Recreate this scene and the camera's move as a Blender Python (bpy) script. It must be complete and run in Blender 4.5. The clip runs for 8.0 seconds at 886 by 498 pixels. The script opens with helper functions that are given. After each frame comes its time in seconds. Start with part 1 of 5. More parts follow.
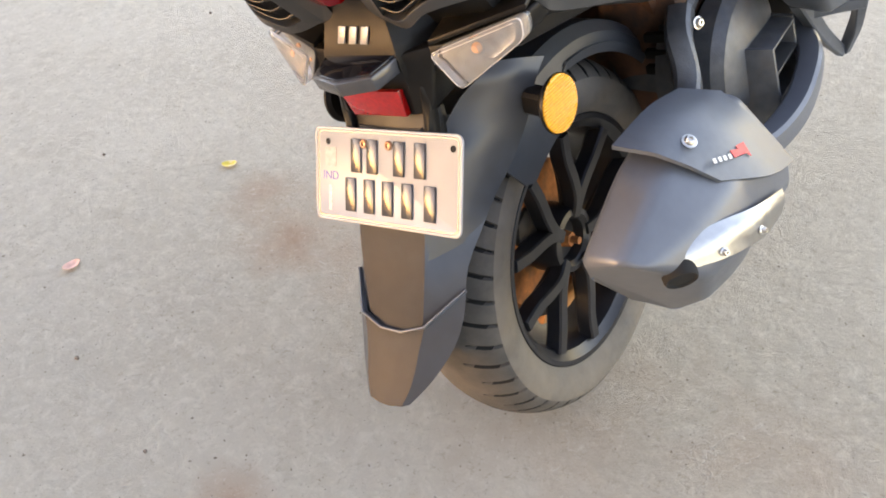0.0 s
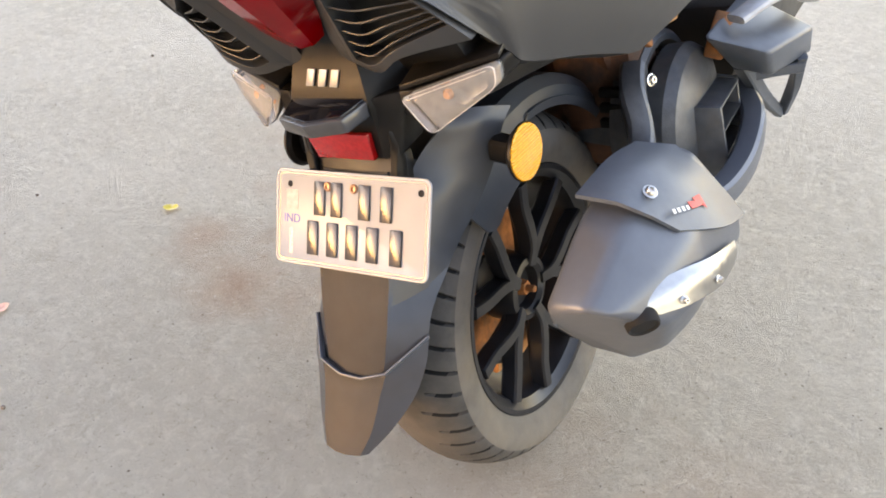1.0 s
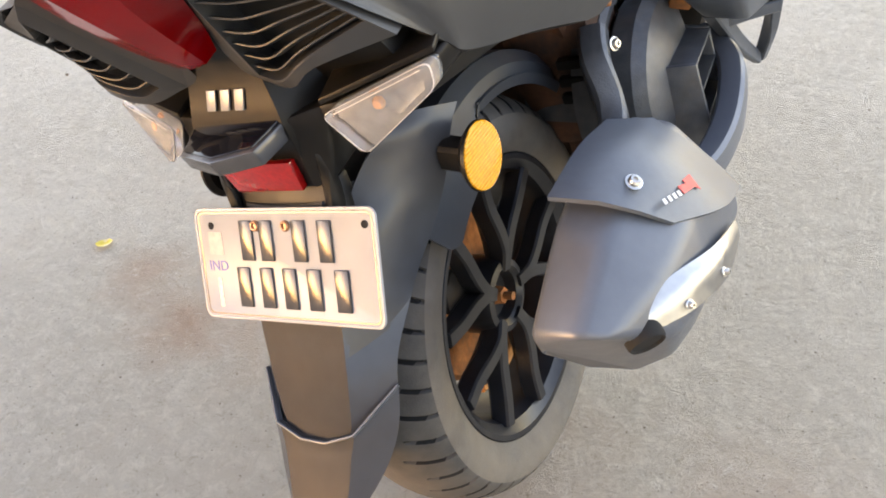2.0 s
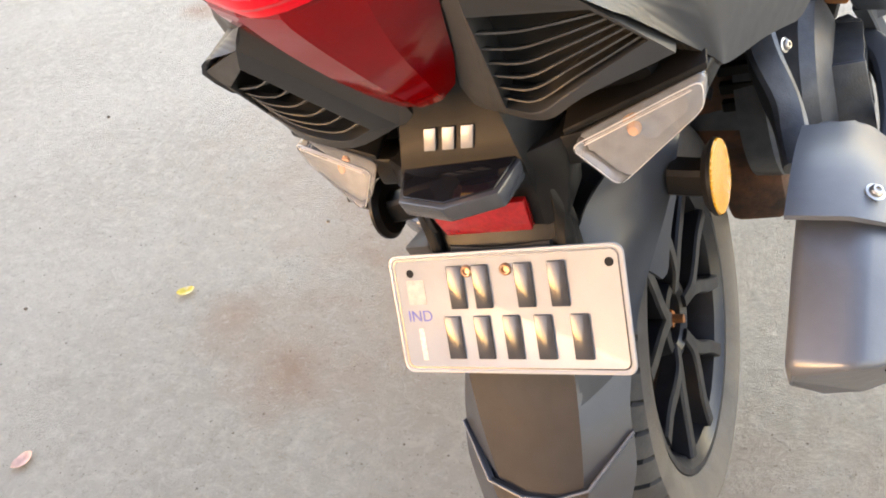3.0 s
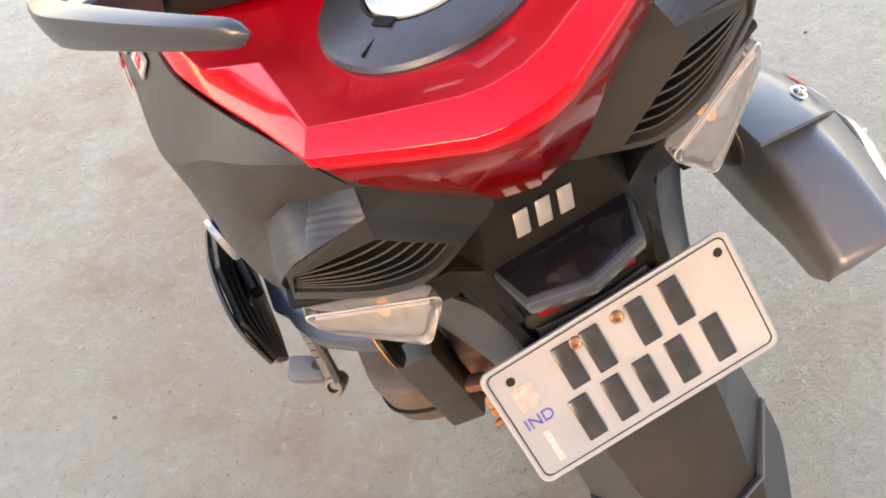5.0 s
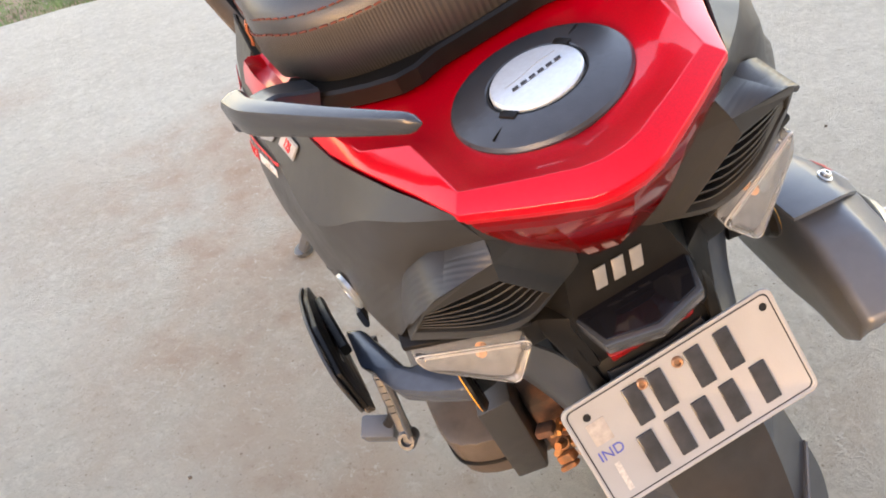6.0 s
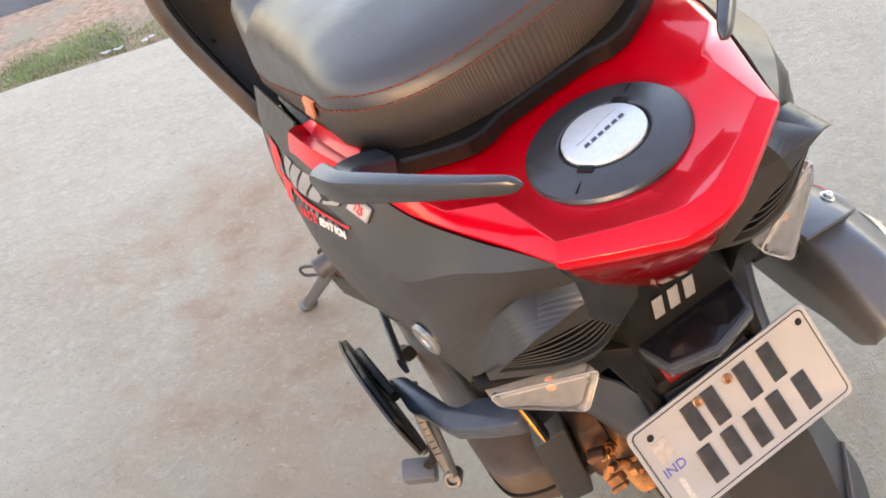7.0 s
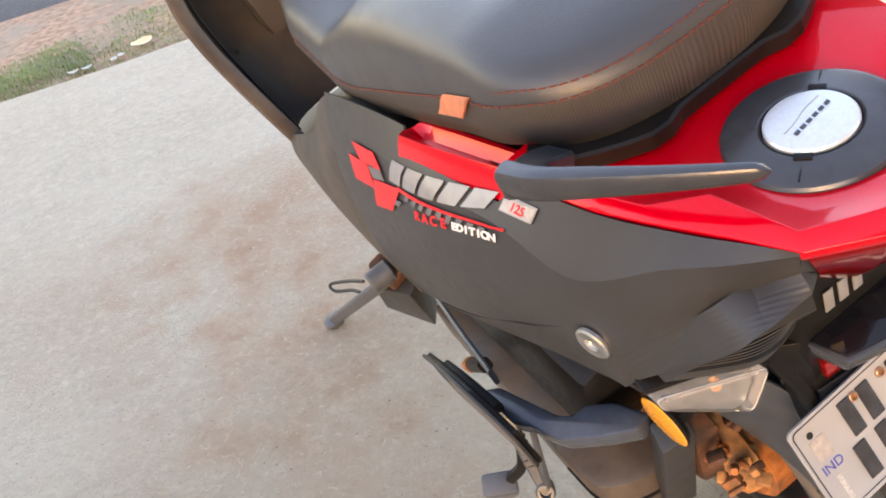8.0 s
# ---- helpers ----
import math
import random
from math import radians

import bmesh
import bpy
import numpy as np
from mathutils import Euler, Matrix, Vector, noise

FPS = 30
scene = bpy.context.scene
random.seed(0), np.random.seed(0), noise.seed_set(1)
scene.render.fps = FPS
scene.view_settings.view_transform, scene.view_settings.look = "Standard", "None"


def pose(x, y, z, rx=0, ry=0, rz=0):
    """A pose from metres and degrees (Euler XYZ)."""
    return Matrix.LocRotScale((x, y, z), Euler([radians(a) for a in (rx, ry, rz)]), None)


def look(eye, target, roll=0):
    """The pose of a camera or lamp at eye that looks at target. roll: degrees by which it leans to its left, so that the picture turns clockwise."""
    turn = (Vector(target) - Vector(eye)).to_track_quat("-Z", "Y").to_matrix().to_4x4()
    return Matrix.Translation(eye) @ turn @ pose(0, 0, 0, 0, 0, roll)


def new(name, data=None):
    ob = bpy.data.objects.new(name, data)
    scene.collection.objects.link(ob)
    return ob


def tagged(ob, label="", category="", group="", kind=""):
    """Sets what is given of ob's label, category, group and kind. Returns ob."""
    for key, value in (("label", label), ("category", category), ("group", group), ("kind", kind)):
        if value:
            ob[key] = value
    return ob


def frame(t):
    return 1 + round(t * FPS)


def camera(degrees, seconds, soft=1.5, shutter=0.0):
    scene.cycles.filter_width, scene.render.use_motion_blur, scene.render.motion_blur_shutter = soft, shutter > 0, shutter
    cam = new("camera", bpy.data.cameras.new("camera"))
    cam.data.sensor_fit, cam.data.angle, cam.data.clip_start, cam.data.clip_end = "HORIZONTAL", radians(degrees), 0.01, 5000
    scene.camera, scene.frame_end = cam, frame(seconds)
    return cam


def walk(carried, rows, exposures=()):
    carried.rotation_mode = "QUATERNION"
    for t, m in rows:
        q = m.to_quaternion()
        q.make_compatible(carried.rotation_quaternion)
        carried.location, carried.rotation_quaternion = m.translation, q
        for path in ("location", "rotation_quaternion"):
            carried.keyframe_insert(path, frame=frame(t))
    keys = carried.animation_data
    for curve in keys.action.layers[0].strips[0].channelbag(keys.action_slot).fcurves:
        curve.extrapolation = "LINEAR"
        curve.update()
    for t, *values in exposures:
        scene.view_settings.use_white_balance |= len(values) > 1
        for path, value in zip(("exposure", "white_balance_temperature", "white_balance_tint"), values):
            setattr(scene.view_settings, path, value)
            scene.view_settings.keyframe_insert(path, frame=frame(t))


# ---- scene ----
# ---- camera ----
cam = camera(57.4, 8.0, soft=1.8)
PATH = [
    (0, (0.3390, -0.6969, 0.9994), (-0.1218, -0.1407, 0.3078), -7.12),
    (0.2, (0.3341, -0.7182, 0.9950), (-0.1161, -0.1498, 0.3064), -6.75),
    (0.5, (0.3272, -0.7280, 0.9975), (-0.1026, -0.1326, 0.3188), -2.78),
    (0.7, (0.3223, -0.7176, 0.9962), (-0.0986, -0.1220, 0.3120), -2.72),
    (1, (0.3081, -0.7193, 0.9927), (-0.1002, -0.0767, 0.3443), -1.41),
    (1.2, (0.2994, -0.7225, 0.9897), (-0.1052, -0.0803, 0.3388), -2.24),
    (2.3, (0.2194, -0.5653, 0.9393), (-0.1507, 0.0549, 0.2476), -9.51),
    (2.5, (0.1899, -0.5686, 0.9394), (-0.1984, 0.0323, 0.2408), -9.91),
    (2.7, (0.1534, -0.5751, 0.9455), (-0.2489, 0.0131, 0.2440), -10.59),
    (3, (0.0463, -0.6180, 0.9483), (-0.3063, 0.0318, 0.2750), -10.97),
    (3.2, (-0.0142, -0.6383, 0.9427), (-0.3540, 0.0336, 0.2847), -11.71),
    (3.5, (-0.0848, -0.6512, 0.9459), (-0.4026, 0.0263, 0.2825), -9.65),
    (3.7, (-0.1082, -0.6331, 0.9421), (-0.4167, 0.0342, 0.2641), -9.42),
    (4, (-0.1630, -0.5788, 0.9168), (-0.4037, 0.0609, 0.1868), -10.31),
    (4.2, (-0.1822, -0.5473, 0.9118), (-0.3762, 0.1026, 0.1769), -10.21),
    (5.3, (-0.3468, -0.5195, 0.9758), (-0.1533, 0.1646, 0.2725), -12.69),
    (5.5, (-0.3674, -0.5399, 0.9792), (-0.1793, 0.1548, 0.2849), -11.25),
    (5.8, (-0.3768, -0.5640, 0.9980), (-0.2012, 0.1835, 0.3573), -13.15),
    (6, (-0.3759, -0.5964, 1.0231), (-0.2336, 0.1702, 0.3971), -12.67),
    (6.2, (-0.3824, -0.6174, 1.0403), (-0.2646, 0.1636, 0.4271), -14.04),
    (6.5, (-0.4013, -0.6397, 1.0547), (-0.2934, 0.1425, 0.4411), -13.20),
    (6.7, (-0.4105, -0.6303, 1.0575), (-0.2713, 0.1444, 0.4408), -13.46),
    (7, (-0.4643, -0.6005, 1.0767), (-0.2561, 0.1736, 0.4788), -14.56),
    (7.2, (-0.5039, -0.5712, 1.0827), (-0.2651, 0.1989, 0.4912), -16.25),
    (7.5, (-0.5919, -0.5449, 1.0909), (-0.2962, 0.2169, 0.5147), -15.43),
    (7.7, (-0.6160, -0.5371, 1.0899), (-0.3096, 0.2208, 0.5139), -13.16),
    (8, (-0.6211, -0.5066, 1.0843), (-0.3411, 0.2469, 0.4894), -13.27),
]
walk(cam, [(t, look(eye, target, roll)) for t, eye, target, roll in PATH],
     [(t, stops + 1.80, kelvin, 31) for t, stops, kelvin in ((0.0, 1.58, 8150), (1.2, 1.58, 8150), (2.5, 1.66, 8150), (3.0, 1.70, 8150), (4.2, 1.60, 7900), (5.5, 1.64, 7900), (6.0, 1.43, 7900), (8.0, 1.35, 7900))])

# ---- light ----
SUN_EL, SUN_AZ = 9.0, 222.0
world = bpy.data.worlds.new("sky")
scene.world = world
world.use_nodes = True
wn = world.node_tree
sky = wn.nodes.new("ShaderNodeTexSky")
sky.sky_type = "NISHITA"
sky.sun_disc = False
sky.sun_elevation, sky.sun_rotation = radians(SUN_EL), radians(SUN_AZ)
sky.air_density, sky.dust_density, sky.ozone_density = 1.0, 0.4, 1.0
wn.nodes["Background"].inputs["Strength"].default_value = 0.15
wn.links.new(sky.outputs["Color"], wn.nodes["Background"].inputs["Color"])

sun_data = bpy.data.lights.new("sun", "SUN")
sun_data.energy, sun_data.angle, sun_data.color = 0.03, radians(14), (1.0, 0.55, 0.22)
sun = new("sun", sun_data)
az, el = radians(SUN_AZ), radians(SUN_EL)
sun.matrix_world = look((30 * math.sin(az) * math.cos(el), 30 * math.cos(az) * math.cos(el), 30 * math.sin(el)), (0, 0, 0))


# ---- materials ----
def mat(name, color, rough=0.5, metal=0.0, coat=0.0, noise_scale=0.0, vary=0.15, bump=0.0, bump_scale=400.0,
        color2=None, patch_scale=8.0, patch=(0.45, 0.65), trans=0.0, ior=1.45, spec=0.5, rough_vary=0.0):
    """A Principled material with colour varied at two scales and fine relief, in object space."""
    m = bpy.data.materials.new(name)
    m.use_nodes = True
    n, l = m.node_tree.nodes, m.node_tree.links
    p = n["Principled BSDF"]
    p.inputs["Base Color"].default_value = (*color, 1)
    p.inputs["Roughness"].default_value = rough
    p.inputs["Metallic"].default_value = metal
    p.inputs["Coat Weight"].default_value = coat
    p.inputs["Coat Roughness"].default_value = 0.04
    p.inputs["Transmission Weight"].default_value = trans
    p.inputs["IOR"].default_value = ior
    p.inputs["Specular IOR Level"].default_value = spec
    tc = n.new("ShaderNodeTexCoord")
    if noise_scale:
        fine = n.new("ShaderNodeTexNoise")
        fine.inputs["Scale"].default_value = noise_scale
        fine.inputs["Detail"].default_value = 6
        l.new(tc.outputs["Object"], fine.inputs["Vector"])
        span = n.new("ShaderNodeMapRange")
        span.inputs["From Min"].default_value, span.inputs["From Max"].default_value = 0.3, 0.7
        span.inputs["To Min"].default_value, span.inputs["To Max"].default_value = 1 - vary, 1 + vary
        l.new(fine.outputs["Fac"], span.inputs["Value"])
        mul = n.new("ShaderNodeMix")
        mul.data_type, mul.blend_type = "RGBA", "MULTIPLY"
        mul.inputs["Factor"].default_value = 1.0
        mul.inputs["A"].default_value = (*color, 1)
        l.new(span.outputs["Result"], mul.inputs["B"])
        last = mul.outputs["Result"]
        if color2:
            big = n.new("ShaderNodeTexNoise")
            big.inputs["Scale"].default_value = patch_scale
            big.inputs["Detail"].default_value = 5
            big.inputs["Roughness"].default_value = 0.65
            l.new(tc.outputs["Object"], big.inputs["Vector"])
            step = n.new("ShaderNodeMapRange")
            step.inputs["From Min"].default_value, step.inputs["From Max"].default_value = patch
            l.new(big.outputs["Fac"], step.inputs["Value"])
            mix = n.new("ShaderNodeMix")
            mix.data_type = "RGBA"
            l.new(step.outputs["Result"], mix.inputs["Factor"])
            l.new(last, mix.inputs["A"])
            mix.inputs["B"].default_value = (*color2, 1)
            last = mix.outputs["Result"]
        l.new(last, p.inputs["Base Color"])
        if rough_vary:
            rr = n.new("ShaderNodeMapRange")
            rr.inputs["From Min"].default_value, rr.inputs["From Max"].default_value = 0.3, 0.7
            rr.inputs["To Min"].default_value, rr.inputs["To Max"].default_value = rough - rough_vary, rough + rough_vary
            l.new(fine.outputs["Fac"], rr.inputs["Value"])
            l.new(rr.outputs["Result"], p.inputs["Roughness"])
    if bump:
        grain = n.new("ShaderNodeTexNoise")
        grain.inputs["Scale"].default_value = bump_scale
        grain.inputs["Detail"].default_value = 3
        l.new(tc.outputs["Object"], grain.inputs["Vector"])
        b = n.new("ShaderNodeBump")
        b.inputs["Strength"].default_value = bump
        b.inputs["Distance"].default_value = 0.001
        l.new(grain.outputs["Fac"], b.inputs["Height"])
        l.new(b.outputs["Normal"], p.inputs["Normal"])
    return m


def ribbed(m, direction, scale, strength, distance=0.001):
    """Adds fine straight ribs to a material's relief, across a direction that is mirrored about the scooter's middle."""
    n, l = m.node_tree.nodes, m.node_tree.links
    tc, mirrored, along = n.new("ShaderNodeTexCoord"), n.new("ShaderNodeVectorMath"), n.new("ShaderNodeVectorMath")
    mirrored.operation, along.operation = "ABSOLUTE", "DOT_PRODUCT"
    along.inputs[1].default_value = direction
    l.new(tc.outputs["Object"], mirrored.inputs[0])
    l.new(mirrored.outputs["Vector"], along.inputs[0])
    wave = n.new("ShaderNodeTexWave")
    wave.bands_direction = "X"
    wave.inputs["Scale"].default_value = scale
    l.new(along.outputs["Value"], wave.inputs["Vector"])
    b = n.new("ShaderNodeBump")
    b.inputs["Strength"].default_value, b.inputs["Distance"].default_value = strength, distance
    l.new(wave.outputs["Fac"], b.inputs["Height"])
    l.new(b.outputs["Normal"], n["Principled BSDF"].inputs["Normal"])
    return m


PANEL = mat("matte_grey_plastic", (0.027, 0.0285, 0.031), 0.44, noise_scale=60, vary=0.08, bump=0.08, bump_scale=900, color2=(0.032, 0.0315, 0.031), patch_scale=3, patch=(0.35, 0.9), rough_vary=0.04, spec=0.42)
TRIM = mat("textured_black_plastic", (0.0065, 0.0063, 0.0062), 0.36, noise_scale=80, vary=0.2, bump=0.2, bump_scale=1100, color2=(0.015, 0.012, 0.0095), patch_scale=14, patch=(0.45, 0.95), rough_vary=0.06, spec=0.2)
RIBBED = ribbed(mat("ribbed_grey_plastic", (0.029, 0.0305, 0.033), 0.40, noise_scale=60, vary=0.08, spec=0.45), (0.469, 0.772, -0.43), 75, 0.18)
# dark fender plastic with the blue of the reflected sky put into its base
FENDER = mat("fender_plastic_sky_tint", (0.032, 0.038, 0.047), 0.34, noise_scale=50, vary=0.12, bump=0.10, bump_scale=1000, color2=(0.040, 0.040, 0.042), patch_scale=5, patch=(0.45, 0.95), rough_vary=0.03, spec=0.55)
# duller copy for rear faces, the warm brown reflection put into its colour
FLAP_REAR = mat("flap_plastic_warm_tint", (0.024, 0.025, 0.027), 0.52, noise_scale=50, vary=0.15, bump=0.2, bump_scale=900, color2=(0.042, 0.032, 0.025), patch_scale=6, patch=(0.4, 0.9), spec=0.22)
GLOSS = mat("gloss_black", (0.006, 0.006, 0.008), 0.06, coat=0.15, spec=0.35, noise_scale=40, vary=0.1)
REDPAINT = mat("red_metallic_paint", (0.65, 0.0012, 0.010), 0.29, metal=0.42, coat=0.6, noise_scale=900, vary=0.10, spec=0.1)
REDLENS = mat("red_lens", (0.13, 0.0006, 0.001), 0.08, coat=0.15, spec=0.25, noise_scale=30, vary=0.1)
REDREFLEX = mat("red_reflector", (0.21, 0.004, 0.004), 0.2, coat=0.5, noise_scale=300, vary=0.2)
CLEAR = mat("clear_lens", (0.93, 0.94, 0.95), 0.05, trans=0.94, ior=1.35)
SILVERED = mat("silvered_backing", (0.165, 0.175, 0.19), 0.42, metal=0.7, noise_scale=120, vary=0.15, bump=0.2, bump_scale=300)
BULB = mat("orange_bulb", (0.42, 0.24, 0.15), 0.25, coat=0.5, noise_scale=60)
AMBER = ribbed(mat("amber_reflector", (0.80, 0.33, 0.008), 0.22, coat=0.5, noise_scale=200, vary=0.12), (0, 0, 1), 95, 1.0)
RUBBER = mat("tyre_rubber", (0.085, 0.080, 0.074), 0.8, noise_scale=40, vary=0.25, bump=0.5, bump_scale=500, color2=(0.155, 0.128, 0.100), patch_scale=7, patch=(0.3, 0.80))
TREADRUBBER = mat("tread_rubber", (0.040, 0.039, 0.038), 0.7, noise_scale=40, vary=0.25, bump=0.4, bump_scale=500, color2=(0.11, 0.094, 0.077), patch_scale=9, patch=(0.40, 0.85))
ALLOY = mat("black_alloy", (0.012, 0.013, 0.016), 0.34, noise_scale=50, vary=0.2, color2=(0.032, 0.027, 0.022), patch_scale=16, patch=(0.5, 0.9), rough_vary=0.06, spec=0.4)
RUST = mat("rusty_iron", (0.34, 0.12, 0.035), 0.75, metal=0.2, noise_scale=60, vary=0.4, bump=0.6, bump_scale=260, color2=(0.16, 0.075, 0.035), patch_scale=22)
MUD = mat("dried_mud_casing", (0.44, 0.20, 0.07), 0.85, noise_scale=50, vary=0.3, bump=0.7, bump_scale=160, color2=(0.12, 0.07, 0.04), patch_scale=18)
DIRT = mat("dark_rusty_casing", (0.10, 0.042, 0.022), 0.8, noise_scale=50, vary=0.35, bump=0.6, bump_scale=200, color2=(0.03, 0.02, 0.016), patch_scale=14)
CAST = mat("cast_alloy_casing", (0.075, 0.082, 0.092), 0.40, metal=0.3, noise_scale=60, vary=0.2, bump=0.4, bump_scale=500, color2=(0.12, 0.10, 0.08), patch_scale=10, patch=(0.55, 0.85))
# exhaust and shield greys also carry the reflected sky's blue in their base
EXHAUST = mat("exhaust_paint_sky_tint", (0.095, 0.106, 0.124), 0.34, metal=0.20, noise_scale=70, vary=0.05, bump=0.1, bump_scale=700, color2=(0.106, 0.114, 0.128), patch_scale=4, patch=(0.45, 0.8), rough_vary=0.03)
SHIELD = mat("shield_plastic_sky_tint", (0.075, 0.087, 0.104), 0.36, noise_scale=70, vary=0.12, bump=0.1, bump_scale=700, color2=(0.086, 0.094, 0.107), patch_scale=5, patch=(0.45, 0.8), rough_vary=0.03)
CHROME = mat("brushed_steel", (0.34, 0.34, 0.335), 0.36, metal=1.0, noise_scale=90, vary=0.1, rough_vary=0.08)
STEEL = mat("zinc_steel", (0.6, 0.58, 0.54), 0.35, metal=1.0, noise_scale=80, vary=0.25)
# near-black for outlet soot and for painted shade in grooves, vents and holes
SOOT_SHADE = mat("soot_shade_black", (0.008, 0.008, 0.008), 0.9, noise_scale=60)
# seat black leans blue: the sky's reflection is put into the base colour
VINYL = mat("black_seat_vinyl", (0.033, 0.036, 0.041), 0.38, noise_scale=30, vary=0.10, bump=0.3, bump_scale=800, color2=(0.038, 0.038, 0.038), patch_scale=6, rough_vary=0.05, spec=0.62)
VINYL_RIB = mat("ribbed_seat_vinyl", (0.040, 0.037, 0.035), 0.44, noise_scale=40, vary=0.10, bump=0.15, bump_scale=900, spec=0.45)
THREAD = mat("red_brown_thread", (0.13, 0.032, 0.02), 0.8, noise_scale=200)
TAG = mat("orange_leather_tag", (0.40, 0.14, 0.07), 0.55, noise_scale=80, vary=0.2, bump=0.3)
PLATE = mat("white_plate_sheeting", (0.286, 0.293, 0.303), 0.34, noise_scale=30, vary=0.04, bump=0.12, bump_scale=300, color2=(0.305, 0.300, 0.295), patch_scale=16, patch=(0.62, 0.95), rough_vary=0.05)
INK = mat("black_plate_ink", (0.030, 0.031, 0.035), 0.22, coat=0.2, noise_scale=60, vary=0.3)
BLUE = mat("blue_print", (0.05, 0.07, 0.32), 0.4, noise_scale=60)
HOLO = mat("foil_sticker", (0.31, 0.29, 0.275), 0.5, noise_scale=160, vary=0.2)
WHITE = mat("white_print", (0.60, 0.59, 0.58), 0.45, noise_scale=60, vary=0.08)
SILVER = mat("silver_lettering", (0.23, 0.23, 0.235), 0.34, metal=0.25, noise_scale=60, vary=0.12)
REDPRINT = mat("red_print", (0.58, 0.010, 0.014), 0.4, noise_scale=60, vary=0.1)
BRASS = mat("copper_rivet", (0.40, 0.22, 0.13), 0.4, metal=0.8, noise_scale=60)
CAPFOIL = mat("pale_blue_brushed_cap", (0.58, 0.64, 0.68), 0.32, metal=0.5, noise_scale=300, vary=0.06)
RING = mat("satin_black_ring", (0.028, 0.030, 0.034), 0.27, spec=0.8, noise_scale=70, vary=0.12, bump=0.15, bump_scale=900)
APRON = mat("brown_black_inner_panel", (0.024, 0.021, 0.020), 0.55, noise_scale=50, vary=0.15, bump=0.25, bump_scale=900, color2=(0.045, 0.035, 0.028), patch_scale=5, spec=0.3)
DUSTY = mat("dust_brown_casing", (0.062, 0.048, 0.038), 0.42, noise_scale=40, vary=0.15, bump=0.3, bump_scale=400, color2=(0.095, 0.075, 0.058), patch_scale=8)
RIMGLASS = mat("bright_lens_rim", (0.42, 0.42, 0.42), 0.08, noise_scale=90, vary=0.1, coat=0.5)
GREYLINE = mat("faint_grey_line", (0.30, 0.33, 0.35), 0.4, noise_scale=60, vary=0.1)
SILL = mat("dusty_sill_plastic", (0.060, 0.058, 0.055), 0.75, noise_scale=30, vary=0.2, bump=0.25, bump_scale=300, color2=(0.085, 0.080, 0.072), patch_scale=9, spec=0.15)
WEBGREY = mat("dusty_dark_alloy", (0.034, 0.031, 0.028), 0.5, noise_scale=50, vary=0.25, color2=(0.055, 0.046, 0.037), patch_scale=12)
CABLE = mat("black_cable", (0.02, 0.02, 0.02), 0.6, noise_scale=60)


# ---- building helpers ----
def curve_through(pts, n, closed=False):
    """n points a span on a smooth line through the given points."""
    pts = [Vector(p) for p in pts]
    out, k = [], len(pts)
    spans = k if closed else k - 1
    for i in range(spans):
        p1, p2 = pts[i % k], pts[(i + 1) % k]
        p0 = pts[i - 1] if closed or i else p1 + (p1 - p2)
        p3 = pts[(i + 2) % k] if closed or i + 2 < k else p2 + (p2 - p1)
        for j in range(n):
            t = j / n
            out.append(0.5 * (2 * p1 + (p2 - p0) * t + (2 * p0 - 5 * p1 + 4 * p2 - p3) * t**2 + (3 * p1 - p0 - 3 * p2 + p3) * t**3))
    if not closed:
        out.append(pts[-1].copy())
    return out


def refine(rows, nu, nv, closed=False):
    """A finer net through the rows of points: nv along each row, nu from row to row."""
    rows = [curve_through(r, nv, closed) if nv > 1 else [Vector(p) for p in r] for r in rows]
    if nu > 1:
        cols = [curve_through(c, nu) for c in zip(*rows)]
        rows = [list(r) for r in zip(*cols)]
    return rows


def net(rows, closed=False, caps=False, bm=None):
    """A surface over rows of points."""
    bm = bm or bmesh.new()
    vs = [[bm.verts.new(p) for p in r] for r in rows]
    m = len(rows[0])
    for a, b in zip(vs, vs[1:]):
        for i in range(m if closed else m - 1):
            j = (i + 1) % m
            bm.faces.new((a[i], a[j], b[j], b[i]))
    if caps:
        bm.faces.new(vs[0])
        bm.faces.new(vs[-1])
    return bm


def thick(bm, t):
    """Gives a surface a back, t behind it, and closes its rim."""
    bmesh.ops.recalc_face_normals(bm, faces=bm.faces)
    bm.normal_update()
    rim = [e for e in bm.edges if len(e.link_faces) == 1]
    old = list(bm.verts)
    back = {v: bm.verts.new(v.co - v.normal * t) for v in old}
    for f in list(bm.faces):
        bm.faces.new([back[v] for v in reversed(f.verts)])
    for e in rim:
        a, b = e.verts
        bm.faces.new((b, a, back[a], back[b]))
    return bm


def flip(bm):
    """The mirror image across the scooter's middle."""
    other = bm.copy()
    for v in other.verts:
        v.co.x = -v.co.x
    bmesh.ops.reverse_faces(other, faces=other.faces)
    return other


def ribbon(path, sections, closed_caps=True):
    """A bar along path; sections: for every point (side vector, up vector)."""
    rows = []
    for p, (a, b) in zip(path, sections):
        ring = []
        for i in range(12):
            w = 2 * math.pi * i / 12
            c, s = math.cos(w), math.sin(w)
            ring.append(p + a * math.copysign(abs(c) ** 0.6, c) + b * math.copysign(abs(s) ** 0.6, s))
        rows.append(ring)
    return net(rows, True, closed_caps)


def bar(pts, width, height, n=6, up=(0, 0, 1), taper=None, tip=0):
    """A rounded bar of that half width and half height through the points."""
    path = curve_through(pts, n)
    secs = []
    for i, p in enumerate(path):
        d = (path[min(i + 1, len(path) - 1)] - path[max(i - 1, 0)]).normalized()
        side = d.cross(Vector(up)).normalized()
        top = side.cross(d).normalized()
        k = 1.0 if taper is None else taper[0] + (taper[1] - taper[0]) * i / (len(path) - 1)
